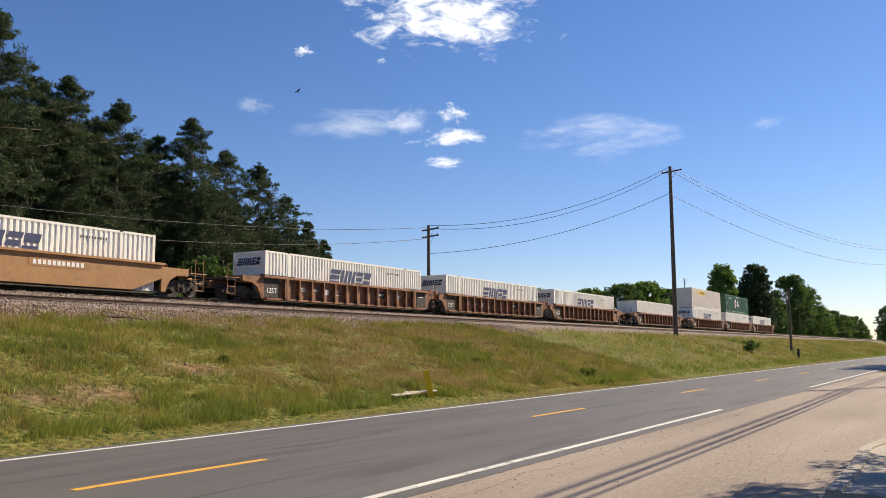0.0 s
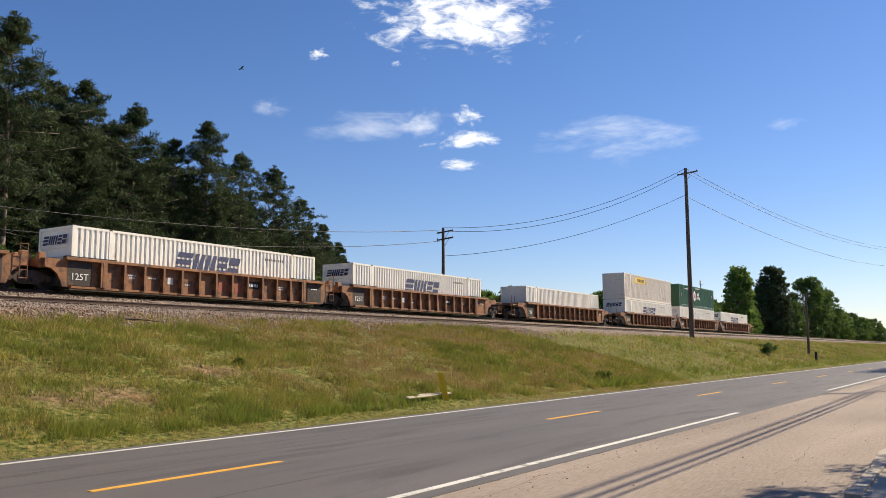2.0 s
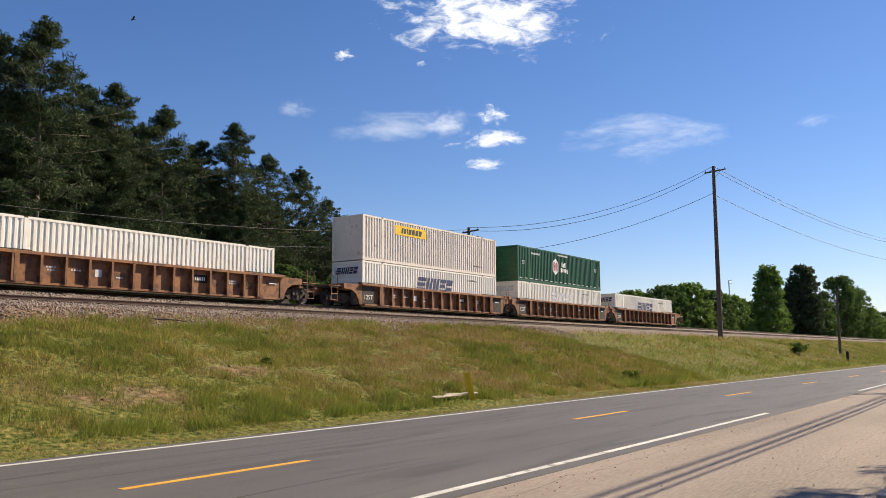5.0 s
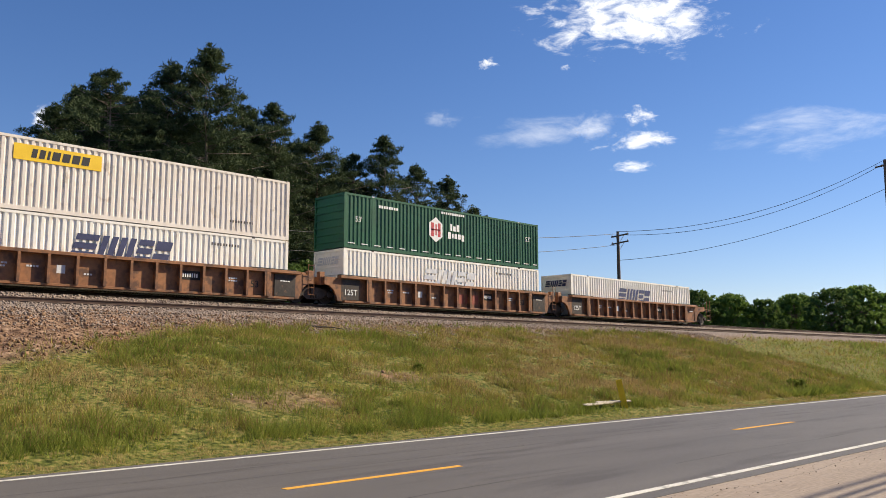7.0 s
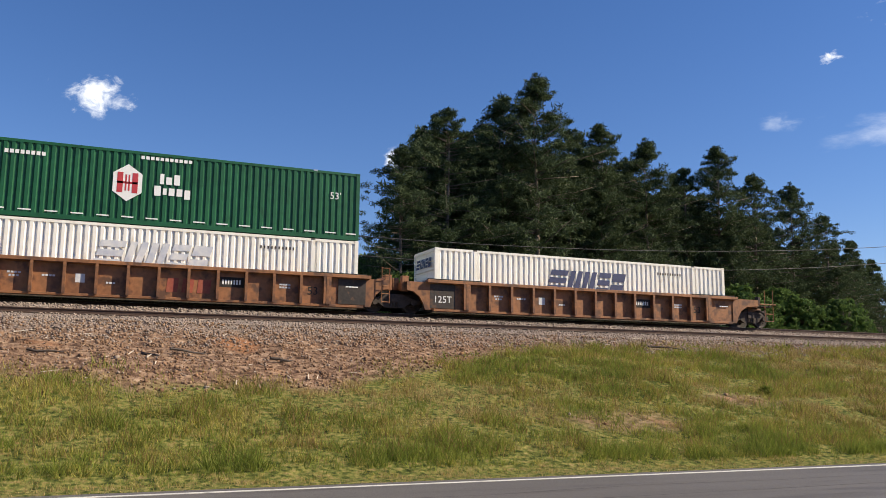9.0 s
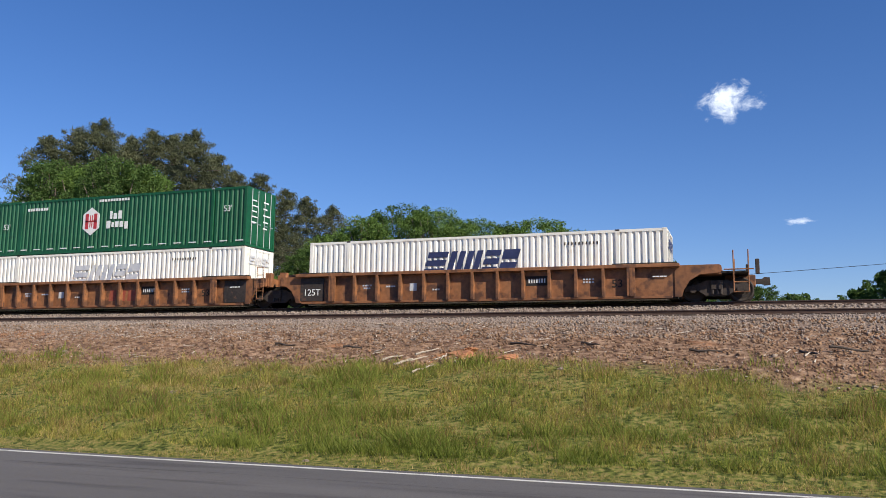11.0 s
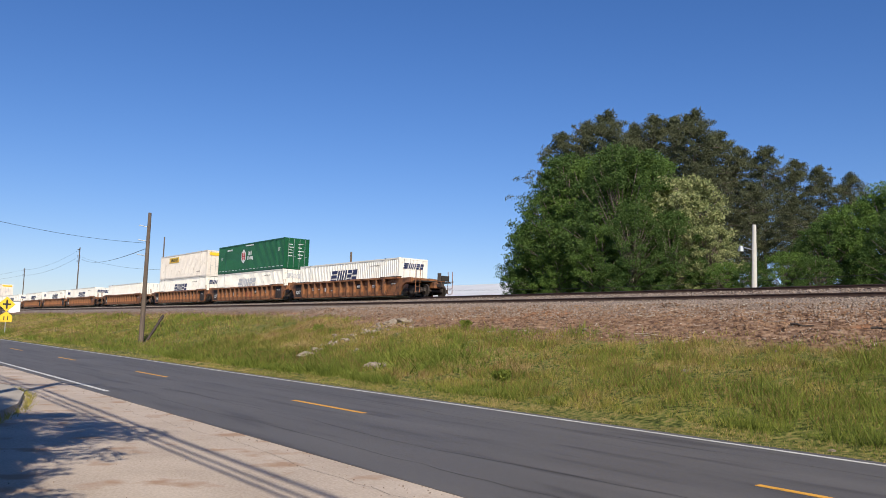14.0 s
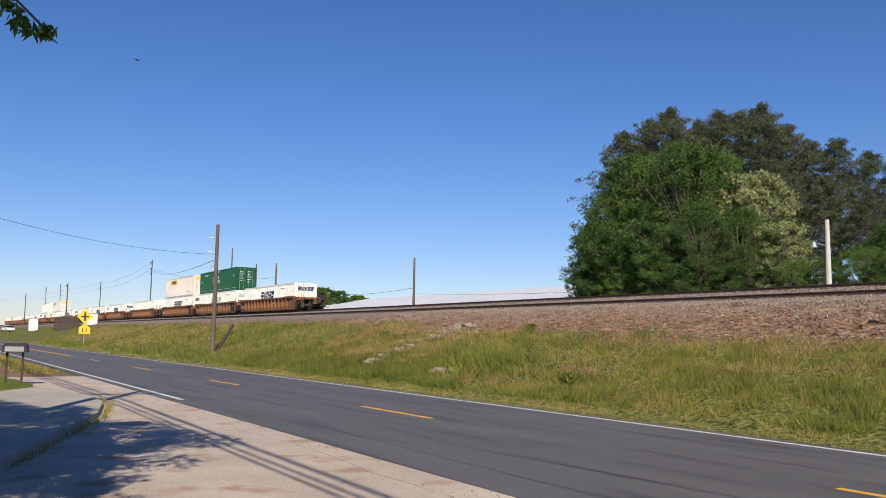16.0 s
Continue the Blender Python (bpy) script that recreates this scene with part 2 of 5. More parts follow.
def rods(*segs, r=0.02, seg=6):
    bm = bmesh.new()
    for p, q in segs:
        rod(bm, p, q, r, seg=seg)
    return bm


def empty(name, m=None):
    e = new(name)
    e.empty_display_size = 0.3
    if m is not None:
        e.matrix_basis = m
    return e


def lettering(text, size, material, parent, m):
    cu = bpy.data.curves.new("lettering", 'FONT')
    cu.body, cu.size, cu.extrude = text, size, 0.004
    cu.align_x = cu.align_y = 'CENTER'
    cu.materials.append(material)
    o = new("lettering", cu)
    o.parent = parent
    o.matrix_basis = m
    return o


def cable(name, pts, r, parent=None):
    cu = bpy.data.curves.new(name, 'CURVE')
    cu.dimensions, cu.bevel_depth, cu.bevel_resolution = '3D', r, 1
    sp = cu.splines.new('POLY')
    sp.points.add(len(pts) - 1)
    for i, p in enumerate(pts):
        sp.points[i].co = (*p, 1)
    cu.materials.append(WIRE)
    o = new(name, cu)
    if parent:
        o.parent = parent
    return o


def sag(p, q, drop, n=18):
    p, q = Vector(p), Vector(q)
    return [p.lerp(q, i / n) - Vector((0, 0, drop * 4 * (i / n) * (1 - i / n))) for i in range(n + 1)]


# ---- plan ----
ROAD_NEAR, ROAD_LINE_N, ROAD_MID, ROAD_LINE_F, ROAD_FAR = 5.45, 5.777, 9.094, 12.394, 12.72
TRACK_Y, RAIL_Z = 35.64, 4.34           # the train's track
TRACK2_Y, RAIL2_Z = 31.55, 3.74         # the empty track before it


def smooth(a, b, v):
    v = min(1, max(0, (v - a) / (b - a)))
    return v * v * (3 - 2 * v)


BANK, TOE, CREST = 0.26, 13.4, 25.0     # slope of the bank, its foot and its upper edge
CREST_Z = BANK * (CREST - TOE)


def height(x, y):
    """The ground."""
    if y < 13.0:
        return -0.03
    top2 = RAIL2_Z - 0.25
    if y < CREST:
        z = max(0.0, BANK * (y - TOE))
    elif y < 29.9:
        z = CREST_Z + (top2 - CREST_Z) * (y - CREST) / (29.9 - CREST)
    else:
        z = top2 if y < 33.1 else top2 + (RAIL_Z - 0.25 - top2) * min(1, (y - 33.1) / 0.9)
    if y > 37.6:
        z = RAIL_Z - 0.25 - 0.9 * smooth(37.6, 41.0, y)
    if 13.0 < y < 27.0:
        a = smooth(13.0, 15.5, y)
        z += a * smooth(25.0, 21.0, y) * (0.20 * noise.noise((x * 0.12, y * 0.2, 1.3)) + 0.09 * noise.noise((x * 0.5, y * 0.5, 4.1)))
        b = smooth(-0.6, 0.8, y - gravel_edge(x)) * smooth(26.0, 24.6, y)
        z += b * (0.10 * noise.noise((x * 0.9, y * 0.9, 7.7)) + 0.055 * noise.noise((x * 2.3, y * 2.3, 2.7)))
    return z


EDGE_X = (-70, -46, -34, -22, -14, -6, 0, 5, 9, 14, 22, 40)
EDGE_Y = (23.0, 22.7, 21.0, 19.6, 20.0, 20.3, 18.9, 18.7, 20.9, 23.0, 24.0, 24.2)


def gravel_edge(x):
    """y at which the grass of the bank gives way to bare gravel and dirt."""
    return float(np.interp(x, EDGE_X, EDGE_Y)) + 0.5 * noise.noise((x * 0.3, 0.3, 2.0)) + 0.35 * noise.noise((x * 1.1, 0.3, 5.0))


def bare_spot(x, y):
    """Below one inside the worn spots of the bank."""
    return np.minimum(((x - 11.2) / 2.4) ** 2 + ((y - 16.2) / 0.95) ** 2, ((x - 15.9) / 1.6) ** 2 + ((y - 17.4) / 0.75) ** 2)


# ---- ground ----
def build_ground():
    xs = [-3000, -1200, -700, -450] + list(np.arange(-320, -80, 4.0)) + list(np.arange(-80, -44, 0.8)) + list(np.arange(-44, 50, 0.4)) + list(np.arange(50, 100, 0.8)) + list(np.arange(100, 320, 4.0)) + [450, 700, 1200, 3000]
    ys = [-2500, -800, -300, -100, -40, -10, 0, 5, 12.6, 13.0, 13.2, 13.4] + list(np.arange(13.7, 26.3, 0.3)) + [27.2, 28.5, 29.9, 31.5, 33.1, 33.5, 34.0, 35.6, 37.6, 38.2, 39, 40, 41, 44, 60, 100, 200, 500, 1200, 3500]
    v = [(x, y, height(x, y)) for y in ys for x in xs]
    n = len(xs)
    f = [(j * n + i, j * n + i + 1, (j + 1) * n + i + 1, (j + 1) * n + i) for j in range(len(ys) - 1) for i in range(n - 1)]
    g = raw("ground", v, f, DIRT)
    edge = g.data.attributes.new("past_grass", 'FLOAT', 'POINT')
    line = [gravel_edge(x) for x in xs]
    edge.data.foreach_set("value", np.array([max(y - e, 0.25 - 0.8 * float(bare_spot(x, y))) for y in ys for x, e in zip(xs, line)], dtype=np.float32))
    m = bpy.data.materials.new("grass_and_gravel_ground")
    m.use_nodes = True
    nn, l = m.node_tree.nodes, m.node_tree.links
    b = nn["Principled BSDF"]
    b.inputs["Roughness"].default_value, b.inputs["Specular IOR Level"].default_value = 0.97, 0.1
    tc = nn.new("ShaderNodeTexCoord")

    def tex(scale, detail=5):
        t = nn.new("ShaderNodeTexNoise")
        t.inputs["Scale"].default_value, t.inputs["Detail"].default_value = scale, detail
        l.new(tc.outputs["Object"], t.inputs["Vector"])
        return t.outputs[0]

    def ramp(src, stops):
        r = nn.new("ShaderNodeValToRGB")
        while len(r.color_ramp.elements) < len(stops):
            r.color_ramp.elements.new(0.5)
        for e, (p, c) in zip(r.color_ramp.elements, stops):
            e.position, e.color = p, (*c, 1)
        l.new(src, r.inputs[0])
        return r.outputs[0]

    def blend(fac, a, c):
        x = nn.new("ShaderNodeMix")
        x.data_type = 'RGBA'
        l.new(fac, x.inputs[0])
        l.new(a, x.inputs[6])
        l.new(c, x.inputs[7])
        return x.outputs[2]

    turf = ramp(tex(8.0, 12), ((0.34, (0.030, 0.042, 0.010)), (0.47, (0.10, 0.115, 0.026)), (0.58, (0.20, 0.185, 0.055)), (0.70, (0.26, 0.19, 0.08))))
    dirt = ramp(tex(4.5, 10), ((0.30, (0.045, 0.026, 0.018)), (0.45, (0.155, 0.092, 0.060)), (0.58, (0.27, 0.175, 0.115)), (0.74, (0.40, 0.28, 0.19))))
    grey = ramp(tex(14.0, 8), ((0.32, (0.07, 0.052, 0.042)), (0.5, (0.22, 0.175, 0.145)), (0.7, (0.42, 0.36, 0.31))))
    sep = nn.new("ShaderNodeSeparateXYZ")
    l.new(tc.outputs["Object"], sep.inputs[0])

    def step(src, a, c, wob, ws):
        w = nn.new("ShaderNodeMath")
        w.operation = 'MULTIPLY_ADD'
        w.inputs[1].default_value = wob
        l.new(tex(ws, 6), w.inputs[0])
        l.new(src, w.inputs[2])
        r = nn.new("ShaderNodeMapRange")
        r.inputs[1].default_value, r.inputs[2].default_value = a + wob / 2, c + wob / 2
        l.new(w.outputs[0], r.inputs[0])
        return r.outputs[0]

    past = nn.new("ShaderNodeAttribute")
    past.attribute_name = "past_grass"
    col = blend(step(past.outputs["Fac"], -0.5, 0.5, 2.0, 0.9), turf, dirt)
    clay = ramp(tex(7.0, 8), ((0.3, (0.17, 0.075, 0.035)), (0.6, (0.35, 0.175, 0.09))))
    patch = nn.new("ShaderNodeMapRange")
    patch.inputs[1].default_value, patch.inputs[2].default_value = 0.60, 0.68
    l.new(tex(0.45, 5), patch.inputs[0])
    col = blend(step(sep.outputs[1], 23.6, 25.2, 1.8, 0.7), blend(patch.outputs[0], col, blend(step(past.outputs["Fac"], -0.3, 0.3, 0.6, 1.2), col, clay)), grey)
    col = blend(step(sep.outputs[1], 38.6, 40.0, 1.0, 0.5), col, turf)
    l.new(col, b.inputs["Base Color"])
    bp = nn.new("ShaderNodeBump")
    bp.inputs["Strength"].default_value, bp.inputs["Distance"].default_value = 1.0, 0.10
    l.new(tex(6.0, 9), bp.inputs["Height"])
    l.new(bp.outputs[0], b.inputs["Normal"])
    g.data.materials[0] = m
    g.data.shade_smooth()
    tagged(g, "grassy railway bank with bare gravel and dirt towards the track", "ground", kind="structure")


def slab(name, x0, x1, y0, y1, z0, z1, material, label, category, nx=1):
    bm = bmesh.new()
    box(bm, x0, x1, y0, y1, z0, z1)
    return tagged(part(name, bm, material), label, category, kind="structure")


def build_road():
    slab("road", -700, 700, ROAD_NEAR, ROAD_FAR, -0.3, 0.0, ASPHALT, "worn grey asphalt two-lane road with faint tyre tracks", "road")
    road = bpy.data.objects["road"]
    part("edge_line", bx(-700, 700, ROAD_LINE_F - 0.05, ROAD_LINE_F + 0.05, -0.002, 0.006), LINE_WHITE, road, "thin white painted edge line")
    for x0, x1 in ((7.2, 22.9), (37.0, 300), (-300, -21.5)):
        part("edge_line", bx(x0, x1, ROAD_LINE_N - 0.06, ROAD_LINE_N + 0.06, -0.002, 0.006), LINE_WHITE, road, "white painted edge line")
    dash = None
    for k in range(-5, 14):
        x = 6.25 + 12.19 * k
        m = Matrix.Translation((x, ROAD_MID, 0))
        if dash is None:
            dash = part("dash", bx(0, 3.2, -0.06, 0.06, -0.002, 0.006), LINE_YELLOW, road, "yellow painted centre dash")
            dash.matrix_basis = m
        else:
            share(dash, m, road)
    for off in (-0.1, 0.1):
        part("centre_line", bx(-300, -62, ROAD_MID + off - 0.05, ROAD_MID + off + 0.05, -0.002, 0.006), LINE_YELLOW, road, "double yellow centre line")
    # the half at positive x has a darker, greyer base colour
    slab("apron_2", 0, 60, 1.2, ROAD_NEAR, -0.25, -0.006, GREY_APRON, "grey-brown apron beside the road, darker than the pale one", "pavement")
    slab("apron", -34, 0, 1.2, ROAD_NEAR, -0.25, -0.006, APRON, "pale sandy concrete apron beside the road", "pavement")
    slab("verge", -34, 60, -30, 1.2, -0.3, -0.010, APRON, "pale sandy forecourt behind the kerb", "pavement")


def tar_seam(x0, x1, y, amp, seed, w=0.018):
    """A dark crack that wanders along the asphalt."""
    n = 60
    v = []
    for i in range(n + 1):
        x = x0 + (x1 - x0) * i / n
        yy = y + amp * noise.noise((x * 0.25, seed, 0.5)) + 0.3 * amp * noise.noise((x * 1.7, seed, 1.5))
        ww = w * (0.6 + 0.5 * noise.noise((x * 0.9, seed, 3.5)))
        v += [(x, yy - ww, 0.002), (x, yy + ww, 0.002)]
    f = [(2 * i, 2 * i + 2, 2 * i + 3, 2 * i + 1) for i in range(n)]
    raw("tar_seam", v, f, BLACK_TAR, bpy.data.objects["road"], "dark wandering crack in the asphalt")


BLACK_TAR = mat("tar_and_cracks", (0.022, 0.021, 0.021), (0.05, 0.048, 0.047), 0.8, scale=3, fine=30)
build_ground()
build_road()
for i, (x0, x1, y, amp) in enumerate(((-40, 45, 11.15, 0.25), (-30, 10, 7.4, 0.3), (5, 60, 10.3, 0.15), (-60, -12, 10.6, 0.3), (-22, 6, 6.4, 0.25), (12, 50, 6.9, 0.2))):
    tar_seam(x0, x1, y, amp, i * 3.3, 0.014)


# ---- tracks ----
def rail_track(y, z, label):
    t = empty("railway_track")
    prof = [(-0.07, -0.17), (0.07, -0.17), (0.07, -0.155), (0.012, -0.13), (0.012, -0.045), (0.037, -0.035), (0.037, -0.004), (-0.037, -0.004), (-0.037, -0.035), (-0.012, -0.045), (-0.012, -0.13), (-0.07, -0.155)]
    for s in (-0.755, 0.755):
        bm = bmesh.new()
        a = [bm.verts.new((-600, y + s + p, z + q)) for p, q in prof]
        b = [bm.verts.new((600, y + s + p, z + q)) for p, q in prof]
        for i in range(len(prof)):
            j = (i + 1) % len(prof)
            bm.faces.new((a[i], a[j], b[j], b[i]))
        r = part("rail", bm, RAIL, t, "rust-brown steel rail")
        part("rail_head", bx(-600, 600, y + s - 0.034, y + s + 0.034, z - 0.006, z), RAIL_TOP, r, "polished running surface")
    tie = None
    for i in range(220):
        x = -70 + i * 0.55 + random.uniform(-0.03, 0.03)
        m = Matrix.Translation((x, y, z - 0.175))
        if tie is None:
            tie = part("tie", bx(-0.115, 0.115, -1.3, 1.3, -0.18, 0.0, bevel=0.015), TIE, t, "dark wooden sleeper")
            tie.matrix_basis = m
        else:
            share(tie, m, t)
    bm = bmesh.new()
    for i in range(700):
        x = 51.5 + i * 0.55
        box(bm, x - 0.115, x + 0.115, y - 1.3, y + 1.3, z - 0.35, z - 0.175)
        x = -70.5 - i * 0.55
        box(bm, x - 0.115, x + 0.115, y - 1.3, y + 1.3, z - 0.35, z - 0.175)
    far = part("ties", bm, TIE, t)
    far["kind"] = "stuff"
    return tagged(t, label, "railway track", "railway tracks", "structure")


rail_track(TRACK_Y, RAIL_Z, "rusty railway track on grey ballast, carrying the train")
rail_track(TRACK2_Y, RAIL2_Z, "empty rusty railway track on grey ballast")

# ---- containers ----
CL, CW, CH = 16.15, 2.59, 2.92
TRAIN = []          # (thing, x of its origin at 8 s, y, z)


def corrugated(bm, length, y, z0, z1, pitch=0.272, depth=0.045):
    """A pressed steel wall along x at y, its outer ribs towards -y."""
    n = int(length / pitch)
    p = length / n
    prof = []
    for i in range(n):
        x = -length / 2 + i * p
        prof += [(x, 0), (x + p * 0.42, 0), (x + p * 0.56, depth), (x + p * 0.86, depth)]
    prof.append((length / 2, 0))
    a = [bm.verts.new((x, y + d, z0)) for x, d in prof]
    b = [bm.verts.new((x, y + d, z1)) for x, d in prof]
    for i in range(len(prof) - 1):
        bm.faces.new((a[i], a[i + 1], b[i + 1], b[i]))


def block_logo(k, y, z, x0):
    """A plain slanted mark of stacked and upright bars."""
    bm = bmesh.new()
    lean = 0.30

    def bar(xa, xb, za, zb):
        prism(bm, [(x0 + xa * k + lean * za * k, z + za * k), (x0 + xb * k + lean * za * k, z + za * k), (x0 + xb * k + lean * zb * k, z + zb * k), (x0 + xa * k + lean * zb * k, z + zb * k)], y - 0.004, y)

    for a, b, c, d in ((0.0, 0.95, 0.0, 0.26), (0.0, 0.95, 0.37, 0.63), (0.0, 0.95, 0.74, 1.0), (1.10, 1.36, 0, 1.0), (1.50, 1.76, 0, 1.0), (1.90, 2.16, 0, 1.0), (2.30, 2.56, 0, 1.0),
                       (2.72, 3.40, 0.0, 0.26), (2.72, 3.40, 0.37, 0.63), (2.72, 3.40, 0.74, 1.0), (3.52, 4.25, 0.58, 1.0), (3.52, 4.25, 0.0, 0.44)):
        bar(a, b, c, d)
    return bm


def slant_bars(widths, gap, h, lean, y, z, x0, splits=()):
    """A row of slanted blocks, flat on a wall."""
    bm = bmesh.new()
    x = x0
    for i, w in enumerate(widths):
        rows = ((0.0, 1.0),) if i not in splits else ((0.0, 0.24), (0.38, 0.62), (0.76, 1.0))
        for a, b in rows:
            prism(bm, [(x + lean * a, z + h * a), (x + w + lean * a, z + h * a), (x + w + lean * b, z + h * b), (x + lean * b, z + h * b)], y - 0.004, y)
        x += w + gap
    return bm


def container(paint, label, logo="", group="intermodal containers"):
    """Origin at the middle of the floor."""
    c = empty("shipping_container")
    h, w = CL / 2, CW / 2
    part("body", bx(-h + 0.06, h - 0.06, -w + 0.07, w - 0.07, 0.05, CH - 0.03), paint, c)
    for s in (1, -1):
        bm = bmesh.new()
        corrugated(bm, CL - 0.3, -w + 0.012, 0.16, CH - 0.10)
        o = part("side_wall", bm, paint, c)
        if s < 0:
            o.matrix_basis = Matrix.Rotation(math.pi, 4, 'Z')
        part("top_rail", bx(-h, h, s * w - 0.035 - s * 0.035, s * w + 0.035 - s * 0.035, CH - 0.11, CH), paint, c)
        part("bottom_rail", bx(-h, h, s * w - 0.035 - s * 0.035, s * w + 0.035 - s * 0.035, 0, 0.17), paint, c)
        for x in (-h + 0.08, h - 0.08, -6.10, 6.10):
            part("post", bx(x - 0.08, x + 0.08, s * w - 0.05 - s * 0.046, s * w + 0.05 - s * 0.046, 0.004, CH - 0.004, bevel=0.01), paint, c)
        for x in (-6.10, 6.10, -h + 0.09, h - 0.09):
            part("corner_casting", bx(x - 0.09, x + 0.09, s * w - 0.06 - s * 0.05, s * w + 0.06 - s * 0.05, CH - 0.06, CH + 0.012, bevel=0.01), GALV if abs(x) < 7 and paint is BOX_GREEN else BOGIE if abs(x) < 7 else paint, c)
    # door end
    for s in (-1, 1):
        d = part("door", bx(h - 0.05, h - 0.012, min(0.012 * s, s * (w - 0.1)), max(0.012 * s, s * (w - 0.1)), 0.16, CH - 0.12, bevel=0.008), paint, c)
        for k in (0.30, 0.85):
            part("lock_rod", rods(((h + 0.012, s * k, 0.1), (h + 0.012, s * k, CH - 0.06)), r=0.02), GALV, d, "galvanised door locking rod")
            part("lock_handle", bx(h + 0.02, h + 0.05, s * k - 0.02, s * k + 0.24, 1.15, 1.19), GALV, d)
    for y in (-w + 0.05, w - 0.05):
        part("end_post", bx(h - 0.1, h + 0.006, y - 0.05, y + 0.05, 0.02, CH - 0.02), paint, c)
        part("end_post", bx(-h - 0.006, -h + 0.1, y - 0.05, y + 0.05, 0.02, CH - 0.02), paint, c)
    for z in (CH - 0.06, 0.08):
        part("end_rail", bx(h - 0.1, h + 0.003, -w + 0.1, w - 0.1, z - 0.06, z + 0.06), paint, c)
        part("end_rail", bx(-h - 0.003, -h + 0.1, -w + 0.1, w - 0.1, z - 0.06, z + 0.06), paint, c)
    # front end: horizontal stiffeners
    for k in range(6):
        part("front_rib", bx(-h + 0.0, -h + 0.06, -w + 0.12, w - 0.12, 0.35 + k * 0.4, 0.45 + k * 0.4), paint, c)
    face = -w + 0.002
    if logo in ("navy", "faded"):
        inkm = NAVY if logo == "navy" else FADED
        part("logo", block_logo(0.98, face, 1.30, -2.42), inkm, c, "slanted navy block logo" if logo == "navy" else "faded, half worn off block logo")
        o = part("end_logo", block_logo(0.42, 0, 2.12, -0.95), inkm, c, "slanted navy block logo")
        o.matrix_basis = Matrix.Translation((h + 0.03, 0, 0)) @ Matrix.Rotation(math.pi / 2, 4, 'Z')
        o = share(o, Matrix.Translation((-h - 0.03, 0, 0)) @ Matrix.Rotation(-math.pi / 2, 4, 'Z'), c)
        part("number", slant_bars((0.06,) * 10, 0.09, 0.12, 0.0, face, 2.36, 3.9), BOGIE, c, "small dark unreadable number")["kind"] = "stuff"
    if logo == "yellow":
        p = part("logo", bx(-4.75, -1.3, face - 0.006, face, 1.98, 2.62), SIGN_YELLOW, c, "yellow rectangle with dark bars")
        part("number_mark", slant_bars((0.2, 0.22, 0.1, 0.3, 0.3, 0.3, 0.3), 0.09, 0.36, 0.06, face - 0.008, 2.12, -4.1), BLACK, p)["kind"] = "stuff"
        part("number", slant_bars((0.06,) * 9, 0.09, 0.12, 0.0, face, 0.55, 4.8), BOGIE, c, "small dark unreadable number")["kind"] = "stuff"
        o = part("end_logo", bx(h + 0.022, h + 0.03, -1.05, 1.05, 2.35, 2.7), SIGN_YELLOW, c, "yellow rectangle")
    if logo == "hexagon":
        bm = bmesh.new()
        prism(bm, [(-1.35 + 0.62 * math.sin(math.tau * i / 6), 1.62 + 0.74 * math.cos(math.tau * i / 6)) for i in range(6)], face - 0.006, face)
        p = part("logo", bm, WHITE, c, "white hexagon with red bars")
        bm = bmesh.new()
        for x0, x1, z0, z1 in ((-1.73, -1.52, 1.22, 2.02), (-1.18, -0.97, 1.22, 2.02), (-1.44, -1.38, 1.3, 1.94), (-1.32, -1.26, 1.3, 1.94), (-1.73, -0.97, 1.58, 1.66)):
            box(bm, x0, x1, face - 0.012, face - 0.006, z0, z1)
        part("number_mark", bm, RED, p)["kind"] = "stuff"
        bm = bmesh.new()
        for x0, x1, z0, z1 in ((-0.15, 0.0, 1.68, 2.10), (0.08, 0.30, 1.68, 1.98), (0.38, 0.60, 1.68, 2.10), (-0.35, -0.1, 1.20, 1.60), (-0.02, 0.12, 1.26, 1.52), (0.2, 0.42, 1.24, 1.54), (0.5, 0.72, 1.24, 1.54), (0.8, 1.02, 1.14, 1.52)):
            box(bm, x0, x1, face - 0.006, face, z0, z1)
        part("word_mark", bm, WHITE, c, "short white bars in two rows")
        lettering("53'", 0.42, WHITE, c, pose(7.0, face - 0.004, 1.85, 90, 0, 0))
        lettering("53'", 0.42, WHITE, c, pose(-7.1, face - 0.004, 1.55, 90, 0, 0))
        bm = bmesh.new()
        for k in range(18):
            box(bm, -7.8 + k * 0.9, -7.35 + k * 0.9, face - 0.008, face, 0.24, 0.29)
        part("reflective_marking", bm, WHITE, c, "row of small white reflective dashes")["kind"] = "stuff"
        part("number", slant_bars((0.13,) * 11, 0.05, 0.13, 0.0, face, 2.62, -0.9), WHITE, c, "small white unreadable number")["kind"] = "stuff"
        part("number", slant_bars((0.13,) * 8, 0.05, 0.15, 0.0, face, 2.36, -5.7), WHITE, c, "small white unreadable number")["kind"] = "stuff"
        bm = bmesh.new()
        for r in range(5):
            box(bm, h + 0.024, h + 0.032, 0.15, 0.15 + 0.36 + 0.12 * (r % 3), 1.0 + r * 0.33, 1.07 + r * 0.33)
            box(bm, h + 0.024, h + 0.032, -0.85, -0.45 + 0.1 * (r % 2), 1.2 + r * 0.27, 1.26 + r * 0.27)
        part("end_marking", bm, WHITE, c, "small white unreadable lines")["kind"] = "stuff"
    return tagged(c, label, "container", group)


